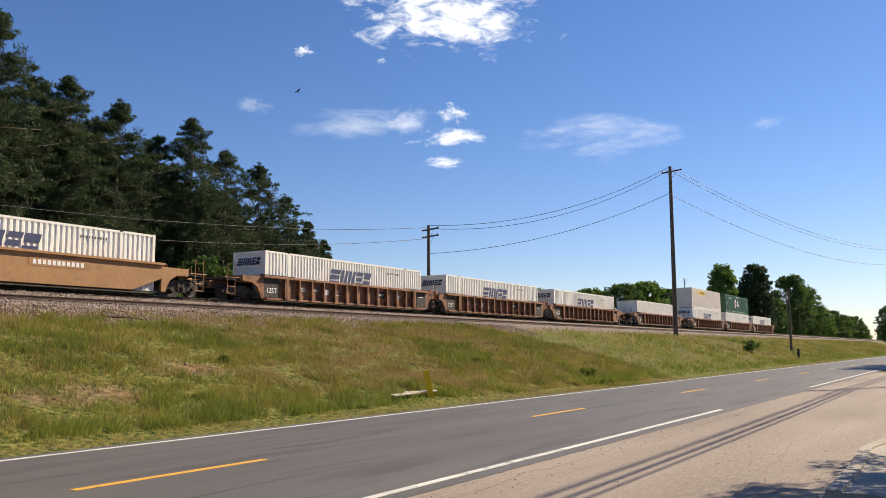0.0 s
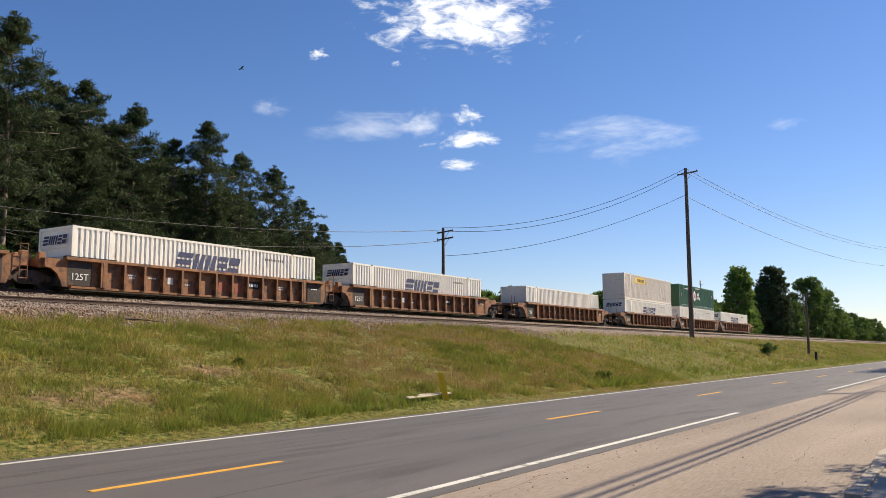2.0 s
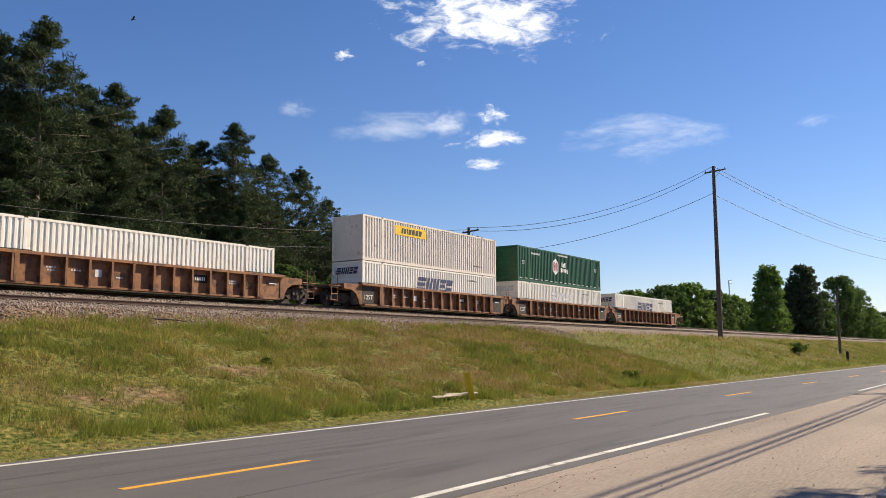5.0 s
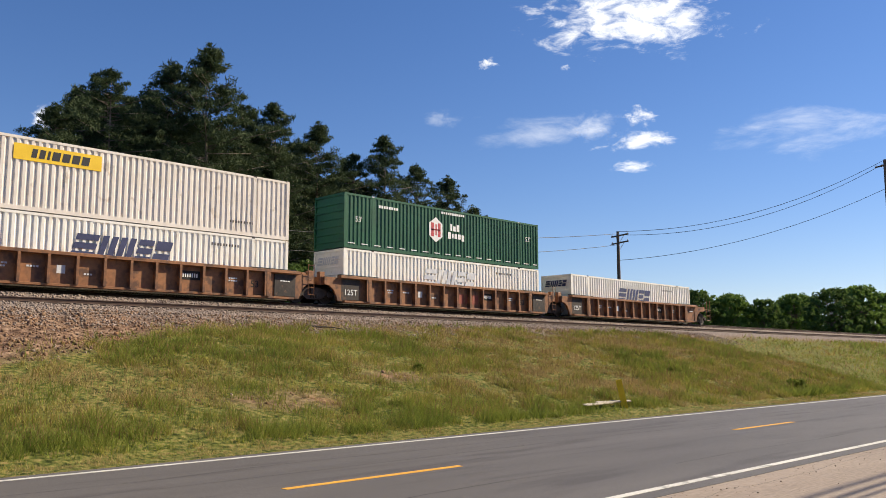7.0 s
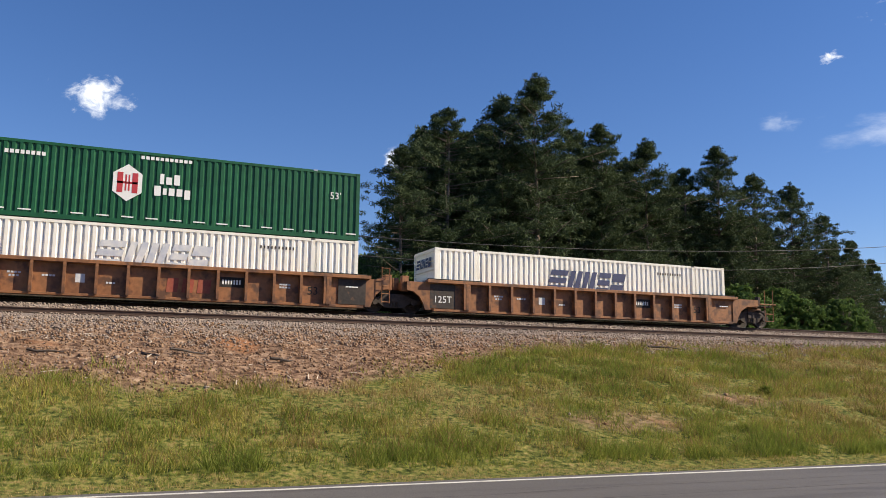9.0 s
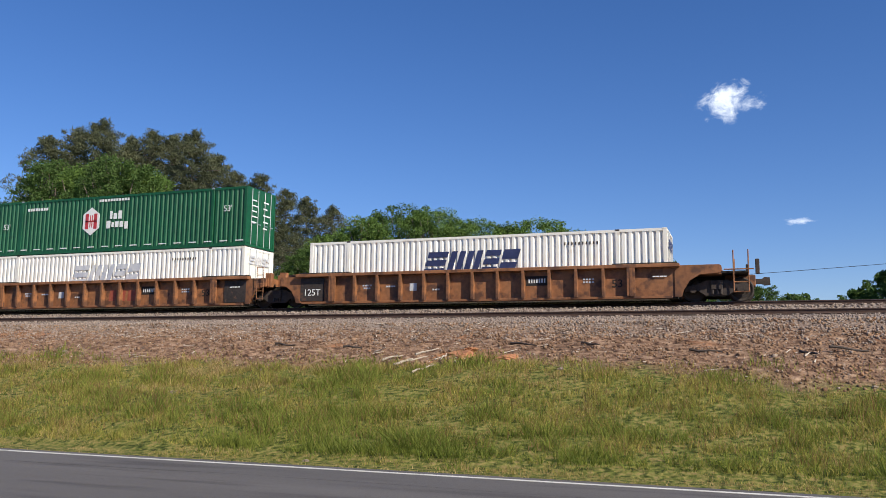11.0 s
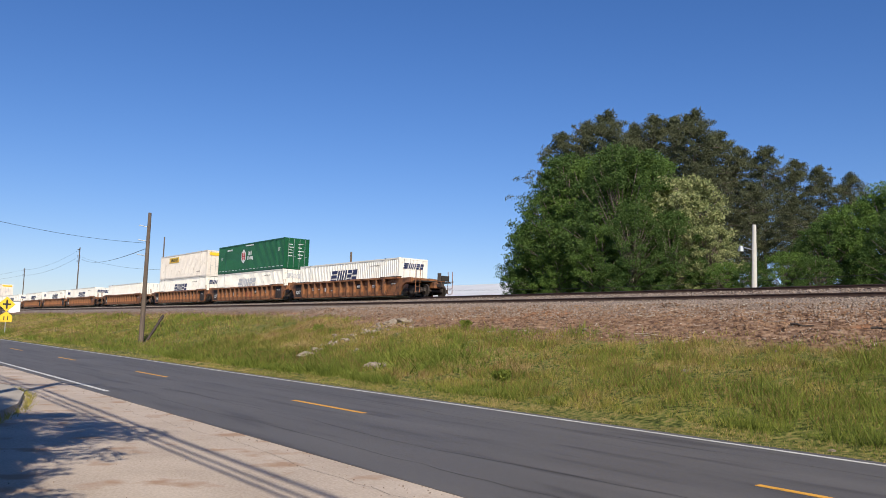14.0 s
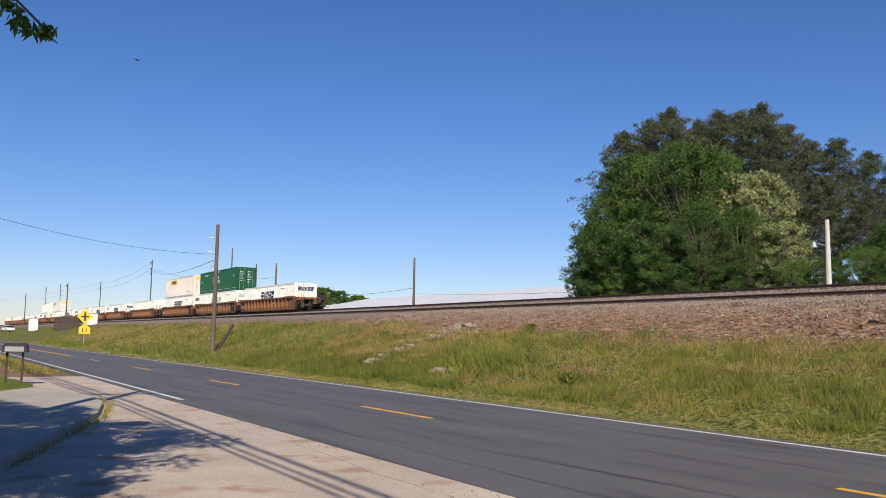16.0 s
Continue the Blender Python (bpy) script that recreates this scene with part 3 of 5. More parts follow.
# ---- well cars ----
def wheelset(parent):
    """Two wheels on an axle, which turn with the train."""
    w = empty("wheelset")
    w.parent = parent
    prof = [(0.085, 0.0), (0.085, 0.16), (0.045, 0.19), (0.03, 0.36), (0.055, 0.42), (0.06, 0.455), (-0.035, 0.46), (-0.06, 0.50), (-0.075, 0.49), (-0.06, 0.42), (-0.03, 0.2), (-0.09, 0.15)]
    for s in (-1, 1):
        bm = bmesh.new()
        seg = 20
        rings = []
        for i in range(seg):
            t = math.tau * i / seg
            rings.append([bm.verts.new((r * math.cos(t), s * (0.755 + d), r * math.sin(t))) for d, r in prof])
        for i in range(seg):
            a, b = rings[i], rings[(i + 1) % seg]
            for k in range(len(prof) - 1):
                bm.faces.new((a[k], a[k + 1], b[k + 1], b[k]))
        bmesh.ops.remove_doubles(bm, verts=bm.verts, dist=0.001)
        for i in range(3):
            t = math.tau * i / 3
            box(bm, 0.27 * math.cos(t) - 0.03, 0.27 * math.cos(t) + 0.03, s * 0.80 - 0.015, s * 0.80 + 0.015, 0.27 * math.sin(t) - 0.03, 0.27 * math.sin(t) + 0.03)
        part("wheel", bm, WHEEL, w)
    part("axle", rods(((0, -0.95, 0), (0, 0.95, 0)), r=0.085, seg=10), BOGIE, w)
    return w


def bogie(parent, x):
    b = empty("bogie", Matrix.Translation((x, 0, 0)))
    b.parent = parent
    for s in (-1, 1):
        bm = bmesh.new()
        prism(bm, [(-1.2, 0.40), (-1.2, 0.58), (-0.75, 0.66), (-0.4, 0.82), (0.4, 0.82), (0.75, 0.66), (1.2, 0.58), (1.2, 0.40), (0.72, 0.42), (0.42, 0.22), (-0.42, 0.22), (-0.72, 0.42)], s * 1.0 - 0.07, s * 1.0 + 0.07)
        part("side_frame", bm, BOGIE, b)
        for k in (-0.16, 0.0, 0.16):
            part("spring", rods(((k, s * 1.08, 0.28), (k, s * 1.08, 0.60)), r=0.06, seg=8), BOGIE, b)
        for k in (-0.89, 0.89):
            part("bearing_cap", rods(((k, s * 1.03, 0.455), (k, s * 1.16, 0.455)), r=0.13, seg=12), BOGIE, b)
    for k in (-0.89, 0.89):
        wheelset(b).matrix_basis = Matrix.Translation((k, 0, 0.46))
    part("bolster", bx(-0.22, 0.22, -1.15, 1.15, 0.45, 0.80, bevel=0.02), BOGIE, b)
    return b


def well_car(left, right, smooth_side=False, mark="125T"):
    """A well for one container; left and right: 'joint' or 'coupler' ends."""
    paint = CAR_TAN if smooth_side else CAR_BROWN
    c = empty("well_car")
    L = 8.45
    for s in (-1, 1):
        y = 1.46 * s
        if not smooth_side:
            part("side_panel", bx(-L, L, y - 0.03, y + 0.03, 0.16, 1.36), paint, c)
            part("top_chord", bx(-L - 0.1, L + 0.1, s * 1.56 - 0.17, s * 1.56 + 0.17, 1.335, 1.475, bevel=0.012), paint, c)
            part("bottom_chord", bx(-L + 0.2, L - 0.2, s * 1.55 - 0.10, s * 1.55 + 0.10, 0.10, 0.20, bevel=0.01), paint, c)
            rib = None
            for k in range(13):
                x = -6.67 + k * 1.112
                if rib is None:
                    bm = bmesh.new()
                    prism(bm, [(-0.055, 0.19), (0.055, 0.19), (0.055, 1.34), (-0.055, 1.34)], s * 1.49, s * 1.74)
                    rib = part("rib", bm, paint, c)
                    rib.matrix_basis = Matrix.Translation((x, 0, 0))
                else:
                    share(rib, Matrix.Translation((x, 0, 0)), c)
            for x in () if s > 0 else (-7.78, 7.78) if right == 'joint' else (-7.78,):
                part("end_plate", bx(x - 0.60, x + 0.60, s * 1.515 - 0.02, s * 1.515 + 0.02, 0.24, 1.30), PLATE, c, "blackened stencilled end panel")
            for x in (-6.67, 6.67):
                part("gusset", bx(x - 0.16, x + 0.16, s * 1.70 - 0.03, s * 1.70 + 0.03, 0.2, 1.34), paint, c)
            part("inside_ledge", bx(-L, -5.9, s * 1.42 - 0.14, s * 1.42 + 0.14, 1.47, 1.54), CAR_DARK, c)
            part("inside_ledge", bx(5.9, L, s * 1.42 - 0.14, s * 1.42 + 0.14, 1.47, 1.54), CAR_DARK, c)
        else:
            bm = bmesh.new()
            prism(bm, [(-L, 0.85), (-L, 1.5), (L, 1.5), (L, 0.85), (6.6, 0.16), (-6.6, 0.16)], s * 1.5 - 0.06, s * 1.5 + 0.06)
            part("side_panel", bm, paint, c)
            part("top_chord", bx(-L, L, s * 1.55 - 0.14, s * 1.55 + 0.14, 1.46, 1.58, bevel=0.012), paint, c)
            if s < 0:
                p = part("number_plate", bx(1.3, 4.2, -1.572, -1.562, 0.92, 1.28), CAR_TAN, c, "ochre panel with a white stencilled number")
                part("number_mark", slant_bars((0.15,) * 11, 0.08, 0.2, 0, -1.573, 1.0, 1.5), WHITE, p)["kind"] = "stuff"
    part("floor", bx(-L, L, -1.43, 1.43, 0.10, 0.17), CAR_DARK, c)
    if not smooth_side:
        lettering(mark, 0.42, WHITE, c, pose(-7.78, -1.542, 0.62, 90, 0, 0))
        lettering("53", 0.46, CAR_DARK, c, pose(6.1, -1.496, 0.72, 90, 0, 0))
        p = part("number_plate", bx(2.32, 3.28, -1.50, -1.493, 0.72, 1.12), CAR_DARK, c, "dark stencilled number panel")
        part("number_mark", slant_bars((0.06,) * 7, 0.05, 0.18, 0, -1.503, 0.83, 2.42), WHITE, p)["kind"] = "stuff"
        part("stencil", slant_bars((0.12,) * 4, 0.02, 0.05, 0, -1.537, 0.95, 7.5), WHITE, c, "small white stencilled lines")["kind"] = "stuff"
    if not smooth_side:
        for x, z, n, ink in ((-5.0, 0.86, 4, FADED), (-5.0, 0.74, 3, FADED), (-3.85, 0.80, 4, FADED), (-1.7, 0.62, 3, FADED), (4.95, 0.9, 4, FADED), (4.95, 0.78, 4, FADED)):
            part("stencil", slant_bars((0.09,) * n, 0.03, 0.07, 0, -1.496, z, x - 0.06 * n), ink, c, "small faded stencilled marks")["kind"] = "stuff"
        part("patch", bx(-2.95, -2.62, -1.497, -1.492, 0.62, 0.95), FADED, c, "pale worn paint patch")
        if left == right == 'joint':
            part("old_mark", slant_bars((0.42, 0.42, 0.5), 0.16, 0.55, 0.05, -1.497, 0.42, 0.3), RUSTY_RED, c, "faded red painted blocks")
    for side, kind in ((-1, left), (1, right)):
        part("centre_sill", bx(min(side * 8.4, side * 10.2), max(side * 8.4, side * 10.2), -0.62, 0.62, 0.30, 1.03), CAR_DARK, c)
        f = Matrix.Scale(side, 4, (1, 0, 0))
        ends = []
        for s in (-1, 1):
            bm = bmesh.new()
            if kind == 'joint':
                pts = [(L - 0.1, 0.16), (L - 0.1, 1.36), (9.45, 1.36), (9.45, 0.98), (9.15, 0.93), (8.86, 0.72), (8.68, 0.40), (8.60, 0.16)]
            else:
                pts = [(L - 0.1, 0.16), (L - 0.1, 1.40), (10.05, 1.40), (10.05, 1.08), (9.3, 1.02), (8.9, 0.78), (8.68, 0.42), (8.60, 0.16)]
            prism(bm, pts, s * 1.46 - 0.07, s * 1.46 + 0.07)
            bm.transform(f)
            part("end_gusset", bm, paint, c)
        x1 = 9.5 if kind == 'joint' else 10.1
        deck = bx(L - 0.05, x1, -1.4, 1.4, 1.02, 1.38)
        deck.transform(f)
        part("end_deck", deck, paint, c)
        if kind == 'joint':
            bm = bx(9.45, 9.78, -0.5, 0.5, 0.75, 1.6, bevel=0.03)
            bm.transform(f)
            part("joint_casting", bm, paint, c)
            for s in (-1, 1):
                bm = bx(9.3, 9.62, s * 1.2 - 0.14, s * 1.2 + 0.14, 0.95, 1.62, bevel=0.02)
                bm.transform(f)
                part("side_bearing", bm, paint, c)
                bm = rods(((9.05, s * 1.66, 0.35), (9.05, s * 1.66, 1.9)), ((9.4, s * 1.66, 0.35), (9.4, s * 1.66, 1.9)), *[((9.05, s * 1.66, z), (9.4, s * 1.66, z)) for z in (0.4, 0.75, 1.1, 1.5, 1.85)], r=0.016)
                bm.transform(f)
                if side > 0:
                    part("ladder", bm, paint, c)
                else:
                    bm.free()
        else:
            bm = bx(10.0, 11.35, -0.35, 0.35, 0.62, 1.08, bevel=0.03)
            bm.transform(f)
            part("draft_sill", bm, paint, c)
            bm = bx(10.05, 11.1, -1.35, 1.35, 1.08, 1.15)
            bm.transform(f)
            part("end_platform", bm, CAR_DARK, c)
            bm = bmesh.new()
            prism(bm, [(11.3, 0.74), (11.3, 0.93), (11.58, 0.93), (11.68, 1.0), (11.88, 0.98), (11.9, 0.70), (11.68, 0.68), (11.58, 0.74)], -0.13, 0.13)
            bm.transform(f)
            part("coupler", bm, BOGIE, c)
            for s in (-1, 1):
                bm = rods(((10.55, s * 1.45, 0.30), (10.55, s * 1.45, 1.95)), ((11.1, s * 1.45, 0.30), (11.1, s * 1.45, 1.95)), ((10.55, s * 1.45, 0.32), (11.1, s * 1.45, 0.32)), ((10.55, s * 1.45, 0.7), (11.1, s * 1.45, 0.7)), ((10.2, s * 1.45, 1.2), (11.3, s * 1.45, 1.2)), r=0.025)
                bm.transform(f)
                part("grab_iron", bm, paint, c)
            bm = bx(11.0, 11.12, 0.45, 1.15, 1.2, 1.6, bevel=0.02)
            bm.transform(f)
            part("brake_box", bm, CAR_DARK, c)
        if side > 0 or kind == 'coupler':
            bogie(c, side * (9.825 if kind == 'joint' else 9.9))
    return tagged(c, "ochre smooth-sided well car of a freight train" if smooth_side else "rust-brown ribbed well car of a freight train", "well car", "well cars of the train")


PITCH_LAST = 46.4 - CL / 2          # middle of the last container at 8 s
car_end = well_car('joint', 'coupler')
car_mid = well_car('joint', 'joint')
car_front = well_car('coupler', 'joint')
car_single = well_car('coupler', 'coupler', mark="53")
car_smooth = well_car('coupler', 'coupler', smooth_side=True)
box_navy = container(BOX_WHITE, "white corrugated container with a slanted navy logo", "navy")
box_faded = container(BOX_WHITE, "white corrugated container with a worn-off logo", "faded")
box_plain = container(BOX_WHITE, "plain white corrugated container, dusty")
box_yellow = container(BOX_GREY, "off-white corrugated container with a yellow sign", "yellow")
box_hexagon = container(BOX_GREEN, "dark green corrugated container with a white hexagon logo", "hexagon")
USED = set()


def take(ob):
    """The thing itself the first time, a copy after that."""
    if ob in USED:
        return copy_thing(ob, Matrix())
    USED.add(ob)
    return ob


FLOOR_Z = 7.31 - CH - RAIL_Z
offsets = [0.0, -19.7, -39.3, -63.0, -87.0, -106.8, -126.5, -150.4, -174.3, -198.2, -222.1, -241.9, -261.6, -285.5, -305.2, -324.9]
consist = [(car_end, (box_navy,)), (car_mid, (box_faded, box_hexagon)), (car_front, (box_navy, box_yellow)), (car_single, (box_plain,)),
           (car_end, (box_navy,)), (car_mid, (box_navy,)), (car_front, (box_navy,)), (car_smooth, (box_navy,)),
           (car_single, (box_plain, box_yellow)), (car_single, (box_navy, box_plain)), (car_end, (box_navy,)), (car_mid, (box_plain,)), (car_front, (box_navy,)),
           (car_end, (box_plain,)), (car_mid, (box_navy,)), (car_front, (box_plain,))]
for off, (car, load) in zip(offsets, consist):
    x = PITCH_LAST + off
    TRAIN.append((take(car), x, TRACK_Y, RAIL_Z))
    for k, b in enumerate(load):
        TRAIN.append((take(b), x, TRACK_Y, RAIL_Z + FLOOR_Z + k * (CH + 0.045)))

lamp = part("marker_lamp", bx(11.36, 11.52, -0.12, 0.12, 1.15, 1.75, bevel=0.02), BOGIE, TRAIN[0][0], "dark end-of-train marker box")


# ---- plants ----
def cloud_of_leaves(rng, centres, radii, per, size, flat=0.6, droop=0.0, thin=0.42):
    """Small two-triangle leaf sprays scattered in clumps."""
    n = len(centres) * per
    c = np.repeat(np.asarray(centres), per, axis=0)
    r = np.repeat(np.asarray(radii), per)[:, None]
    d = rng.normal(size=(n, 3))
    d /= np.linalg.norm(d, axis=1)[:, None]
    p = c + d * r * (rng.random((n, 1)) ** 0.45) * np.array([1, 1, flat])
    a = rng.normal(size=(n, 3))
    a /= np.linalg.norm(a, axis=1)[:, None]
    a[:, 2] -= droop
    b = np.cross(a, rng.normal(size=(n, 3)))
    b /= np.linalg.norm(b, axis=1)[:, None] + 1e-6
    s = size * (0.6 + 0.8 * rng.random((n, 1)))
    v = np.stack([p - a * s, p + b * s * thin, p + a * s, p - b * s * thin], axis=1).reshape(-1, 3)
    f = np.arange(n * 4).reshape(n, 4)
    return v, f


def trunk_mesh(rng, h, r, bend, limbs):
    bm = bmesh.new()
    pts = [Vector((bend * math.sin(2.2 * i / 7) * (i / 7), bend * 0.7 * math.sin(3.1 * i / 7 + 1) * (i / 7), h * i / 7)) for i in range(8)]
    for i in range(7):
        rod(bm, pts[i], pts[i + 1], r * (1 - 0.13 * i), r * (1 - 0.13 * (i + 1)), 8)
    for p, q, rr in limbs:
        rod(bm, p, q, rr, rr * 0.3, 5)
    return bm


def pine(seed, h, needles, spread=4.7, bare=0.28, per=42, size=0.15, dome=False):
    """A tall loblolly-like pine: bare lower trunk, ragged crown of tufted limbs."""
    rng = np.random.default_rng(seed)
    t = empty("pine_tree")
    centres, radii, limbs = [], [], []
    for i in range(170):
        kk = (i / 169) ** 0.92
        z = h * (bare + (1 - bare) * kk)
        shape = (1 - kk ** 2.0) ** 0.62 if dome else (1 - kk ** 1.9) ** 0.74
        reach = spread * (shape + 0.03) * min(1, kk * 4 + 0.45) * (rng.uniform(0.45, 1.0) if rng.random() < 0.8 else rng.uniform(0.95, 1.22))
        a = rng.uniform(0, math.tau)
        rise = reach * rng.uniform(-0.08, 0.34)
        e = (reach * math.cos(a), reach * math.sin(a), z + rise)
        if i % 2 == 0:
            limbs.append(((0, 0, z), e, 0.055))
        fat = 0.6 + 0.5 * (1 - kk) ** 0.6
        for k, rr in ((1.0, 0.75), (0.74, 0.95), (0.45, 1.0)):
            centres.append((e[0] * k + rng.normal(0, 0.18), e[1] * k + rng.normal(0, 0.18), z + rise * k + rng.normal(0, 0.14)))
            radii.append(rng.uniform(0.45, 0.85) * fat * rr * (1.15 if dome else 1.0))
    part("trunk", trunk_mesh(rng, h * 0.97, 0.22, 0.3, limbs), BARK, t, smooth=True)
    v, f = cloud_of_leaves(rng, centres, radii, per, size * 1.2, 0.55, -0.25, 0.16)
    raw("crown", v, f, needles, t)
    return tagged(t, "tall pine with a bare trunk and ragged dark crown" if needles is NEEDLES else "tall pine with a brownish green ragged crown", "tree", "pine trees behind the track")


def broadleaf(seed, h, leaves, label, w=0.42, group="leafy trees behind the track", per=100, low=0.12, size=0.10):
    rng = np.random.default_rng(seed)
    t = empty("leafy_tree")
    centres, radii, limbs = [], [], []
    for i in range(330):
        k = rng.uniform(low, 0.96)
        prof = math.sin(math.pi * min(1, (k - low * 0.4) ** 0.75)) ** 0.6
        a = rng.uniform(0, math.tau)
        reach = h * w * prof * (rng.random() ** 0.4) * rng.uniform(0.8, 1.08)
        e = (reach * math.cos(a), reach * math.sin(a), h * k)
        centres.append(e)
        radii.append(rng.uniform(0.032, 0.072) * h)
        if i % 4 == 0:
            limbs.append(((0, 0, h * k * 0.55), e, 0.05 * h / 8))
    part("trunk", trunk_mesh(rng, h * 0.8, 0.025 * h, 0.2, limbs), BARK, t, smooth=True)
    v, f = cloud_of_leaves(rng, centres, radii, per, size, 0.75, 0.15)
    raw("crown", v, f, leaves, t)
    return tagged(t, label, "tree", group)


def at(az, y):
    """x on the line at distance y in the direction az (degrees to the left of straight ahead)."""
    return -math.tan(radians(az)) * y


EYE = 1.642


def place_tree(kinds, az, el, y, base=None, i=0):
    """A tree whose top shows at el degrees above the eye, at depth y."""
    x = at(az, y)
    z0 = height(x, y) if base is None else base
    top = EYE + math.hypot(x, y) * math.tan(radians(el))
    ob, h = kinds[i % len(kinds)]
    t = take(ob)
    s = max(0.2, (top - z0) / h)
    t.matrix_basis = pose(x, y, z0, 0, 0, random.uniform(0, 360)) @ Matrix.Diagonal((s, s, s, 1))
    return t


pines = [(pine(11, 18, NEEDLES), 18.4), (pine(12, 18, NEEDLES, 5.2, 0.24), 18.4), (pine(13, 18, NEEDLES, 4.2, 0.22), 18.4), (pine(16, 18, NEEDLES, 5.0, 0.30), 18.4)]
pines_far = [(pine(14, 18, NEEDLES, 4.2, 0.2, 17, 0.27), 18.4), (pine(15, 18, NEEDLES, 3.6, 0.2, 17, 0.27), 18.4)]
pines_b = [(pine(21, 18, NEEDLES_B, 4.2, 0.36, 34, 0.15, True), 18.4), (pine(22, 18, NEEDLES_B, 3.6, 0.34, 34, 0.15, True), 18.4)]
leafy = [(broadleaf(31, 11, LEAVES, "full round leafy tree in fresh spring green"), 11.4), (broadleaf(32, 11, LEAVES, "broad leafy tree in fresh spring green", 0.5), 11.4)]
dark = [(broadleaf(41, 11, LEAVES_B, "leafy tree with dark green foliage"), 11.4), (broadleaf(42, 11, LEAVES_B, "spreading leafy tree with dark green foliage", 0.52), 11.4)]
woods = [(broadleaf(43, 11, LEAVES_B, "distant leafy tree in dark green", 0.5, "distant trees", 24, 0.08, 0.32), 11.4), (broadleaf(44, 11, LEAVES, "distant leafy tree in fresh green", 0.46, "distant trees", 24, 0.08, 0.32), 11.4)]
blossom = [(broadleaf(51, 9, BLOSSOM, "leafy tree with pale yellowish blossom", 0.42), 9.4)]

ridge = [(-19.6, 15.6, 50), (-22.6, 18.2, 51), (-25.2, 17.2, 56), (-26.6, 19.0, 52), (-28.9, 20.2, 50), (-31.2, 16.7, 54), (-33.3, 17.0, 52), (-34.9, 14.6, 56), (-36.3, 15.7, 53),
         (-38.7, 13.8, 55), (-40.9, 15.1, 53), (-43.0, 13.1, 55), (-45.2, 12.3, 56), (-47.2, 10.2, 56), (-48.6, 8.6, 58), (-50.0, 6.3, 58)]
for i, (az, el, y) in enumerate(ridge):
    place_tree(pines, az, el, y, 3.4, i)
for i in range(44):
    az = -21 - 28.6 * (i / 43)
    el = 16.6 - 9.2 * (i / 43) ** 1.4 + random.uniform(-1.2, 0.6)
    place_tree(pines_far, az + random.uniform(-0.6, 0.6), el, 58 + random.uniform(0, 14), 3.4, i)
for i in range(14):
    place_tree(pines, -21 - 27 * i / 13 + random.uniform(-0.5, 0.5), 16.2 - 9.0 * (i / 13) ** 1.4, 54 + random.uniform(-2, 4), 3.4, i)
for i in range(24):
    az = -20 - 28 * (i / 23)
    place_tree(woods[:1], az, 7.2 - 2.2 * i / 23 + random.uniform(-0.6, 0.8), 47 + random.uniform(0, 3), 3.2, i)

# trees far down the line
for i, (az, el, y) in enumerate([(-52, 4.6, 90), (-54.5, 4.3, 95), (-57, 4.4, 90), (-59.5, 4.2, 92), (-61.8, 4.5, 85), (-63.9, 4.2, 80), (-65.8, 3.8, 75), (-67.7, 4.1, 72), (-69.9, 4.4, 62), (-71.4, 4.5, 60), (-72.8, 4.0, 58), (-74.0, 3.6, 60), (-75.2, 3.2, 62), (-81.9, 2.5, 46), (-82.6, 2.3, 46), (-83.2, 2.0, 46), (-83.8, 1.9, 44), (-84.2, 1.4, 60), (-85.5, 1.3, 60), (-87, 1.1, 60), (-88.5, 0.9, 60)]):
    place_tree(woods, az, el, y, 2.5, i)
for i in range(18):
    place_tree(woods, -49.5 - 19 * i / 17 + random.uniform(-0.4, 0.4), 3.7 + random.uniform(-0.5, 0.4), 98 + random.uniform(0, 14), 2.2, i)
slim = [(broadleaf(45, 11, LEAVES, "tall slim tree in light spring green", 0.21, "distant trees", 30, 0.06, 0.22), 11.4),
        (broadleaf(46, 11, NEEDLES, "tall dense dark green tree", 0.25, "distant trees", 34, 0.06, 0.22), 11.4),
        (broadleaf(47, 11, LEAVES_B, "round leafy tree in greyish green", 0.34, "distant trees", 30, 0.06, 0.22), 11.4)]
for az, el, y, k in ((-76.25, 5.6, 45, 0), (-78.25, 5.5, 46, 1), (-77.6, 4.2, 48, 1), (-80.3, 4.7, 45, 2), (-81.1, 3.9, 46, 2), (-79.3, 3.2, 47, 2), (-77.0, 3.0, 47, 0)):
    place_tree(slim, az, el, y, 2.5, k)
for az, el in ((-85.7, 2.5), (-86.6, 2.3), (-87.6, 2.0)):
    place_tree(slim[1:], az, el, 24, 2.5, 1)

# the big leafy group and the pines behind it
big_leafy = [(broadleaf(33, 11, LEAVES_B, "many-stemmed leafy tree in full green leaf", 0.36, per=115, low=0.05, size=0.085), 11.4), (broadleaf(34, 11, LEAVES, "many-stemmed leafy tree in fresh green leaf", 0.33, per=115, low=0.05, size=0.085), 11.4)]
for i, (az, el, y) in enumerate([(45.2, 12.9, 49), (43.4, 12.8, 49), (41.6, 13.6, 48), (39.9, 12.9, 50), (47.6, 8.2, 48), (43.0, 8, 45), (38.5, 9, 47), (46.4, 10.4, 48), (48.3, 5.0, 47), (45.6, 6.0, 46), (41.0, 9.5, 45)]):
    place_tree(big_leafy, az, el, y, 3.3, i)
place_tree(blossom, 38.0, 11.4, 50, 3.3)
place_tree(blossom, 36.2, 8.0, 49, 3.3)
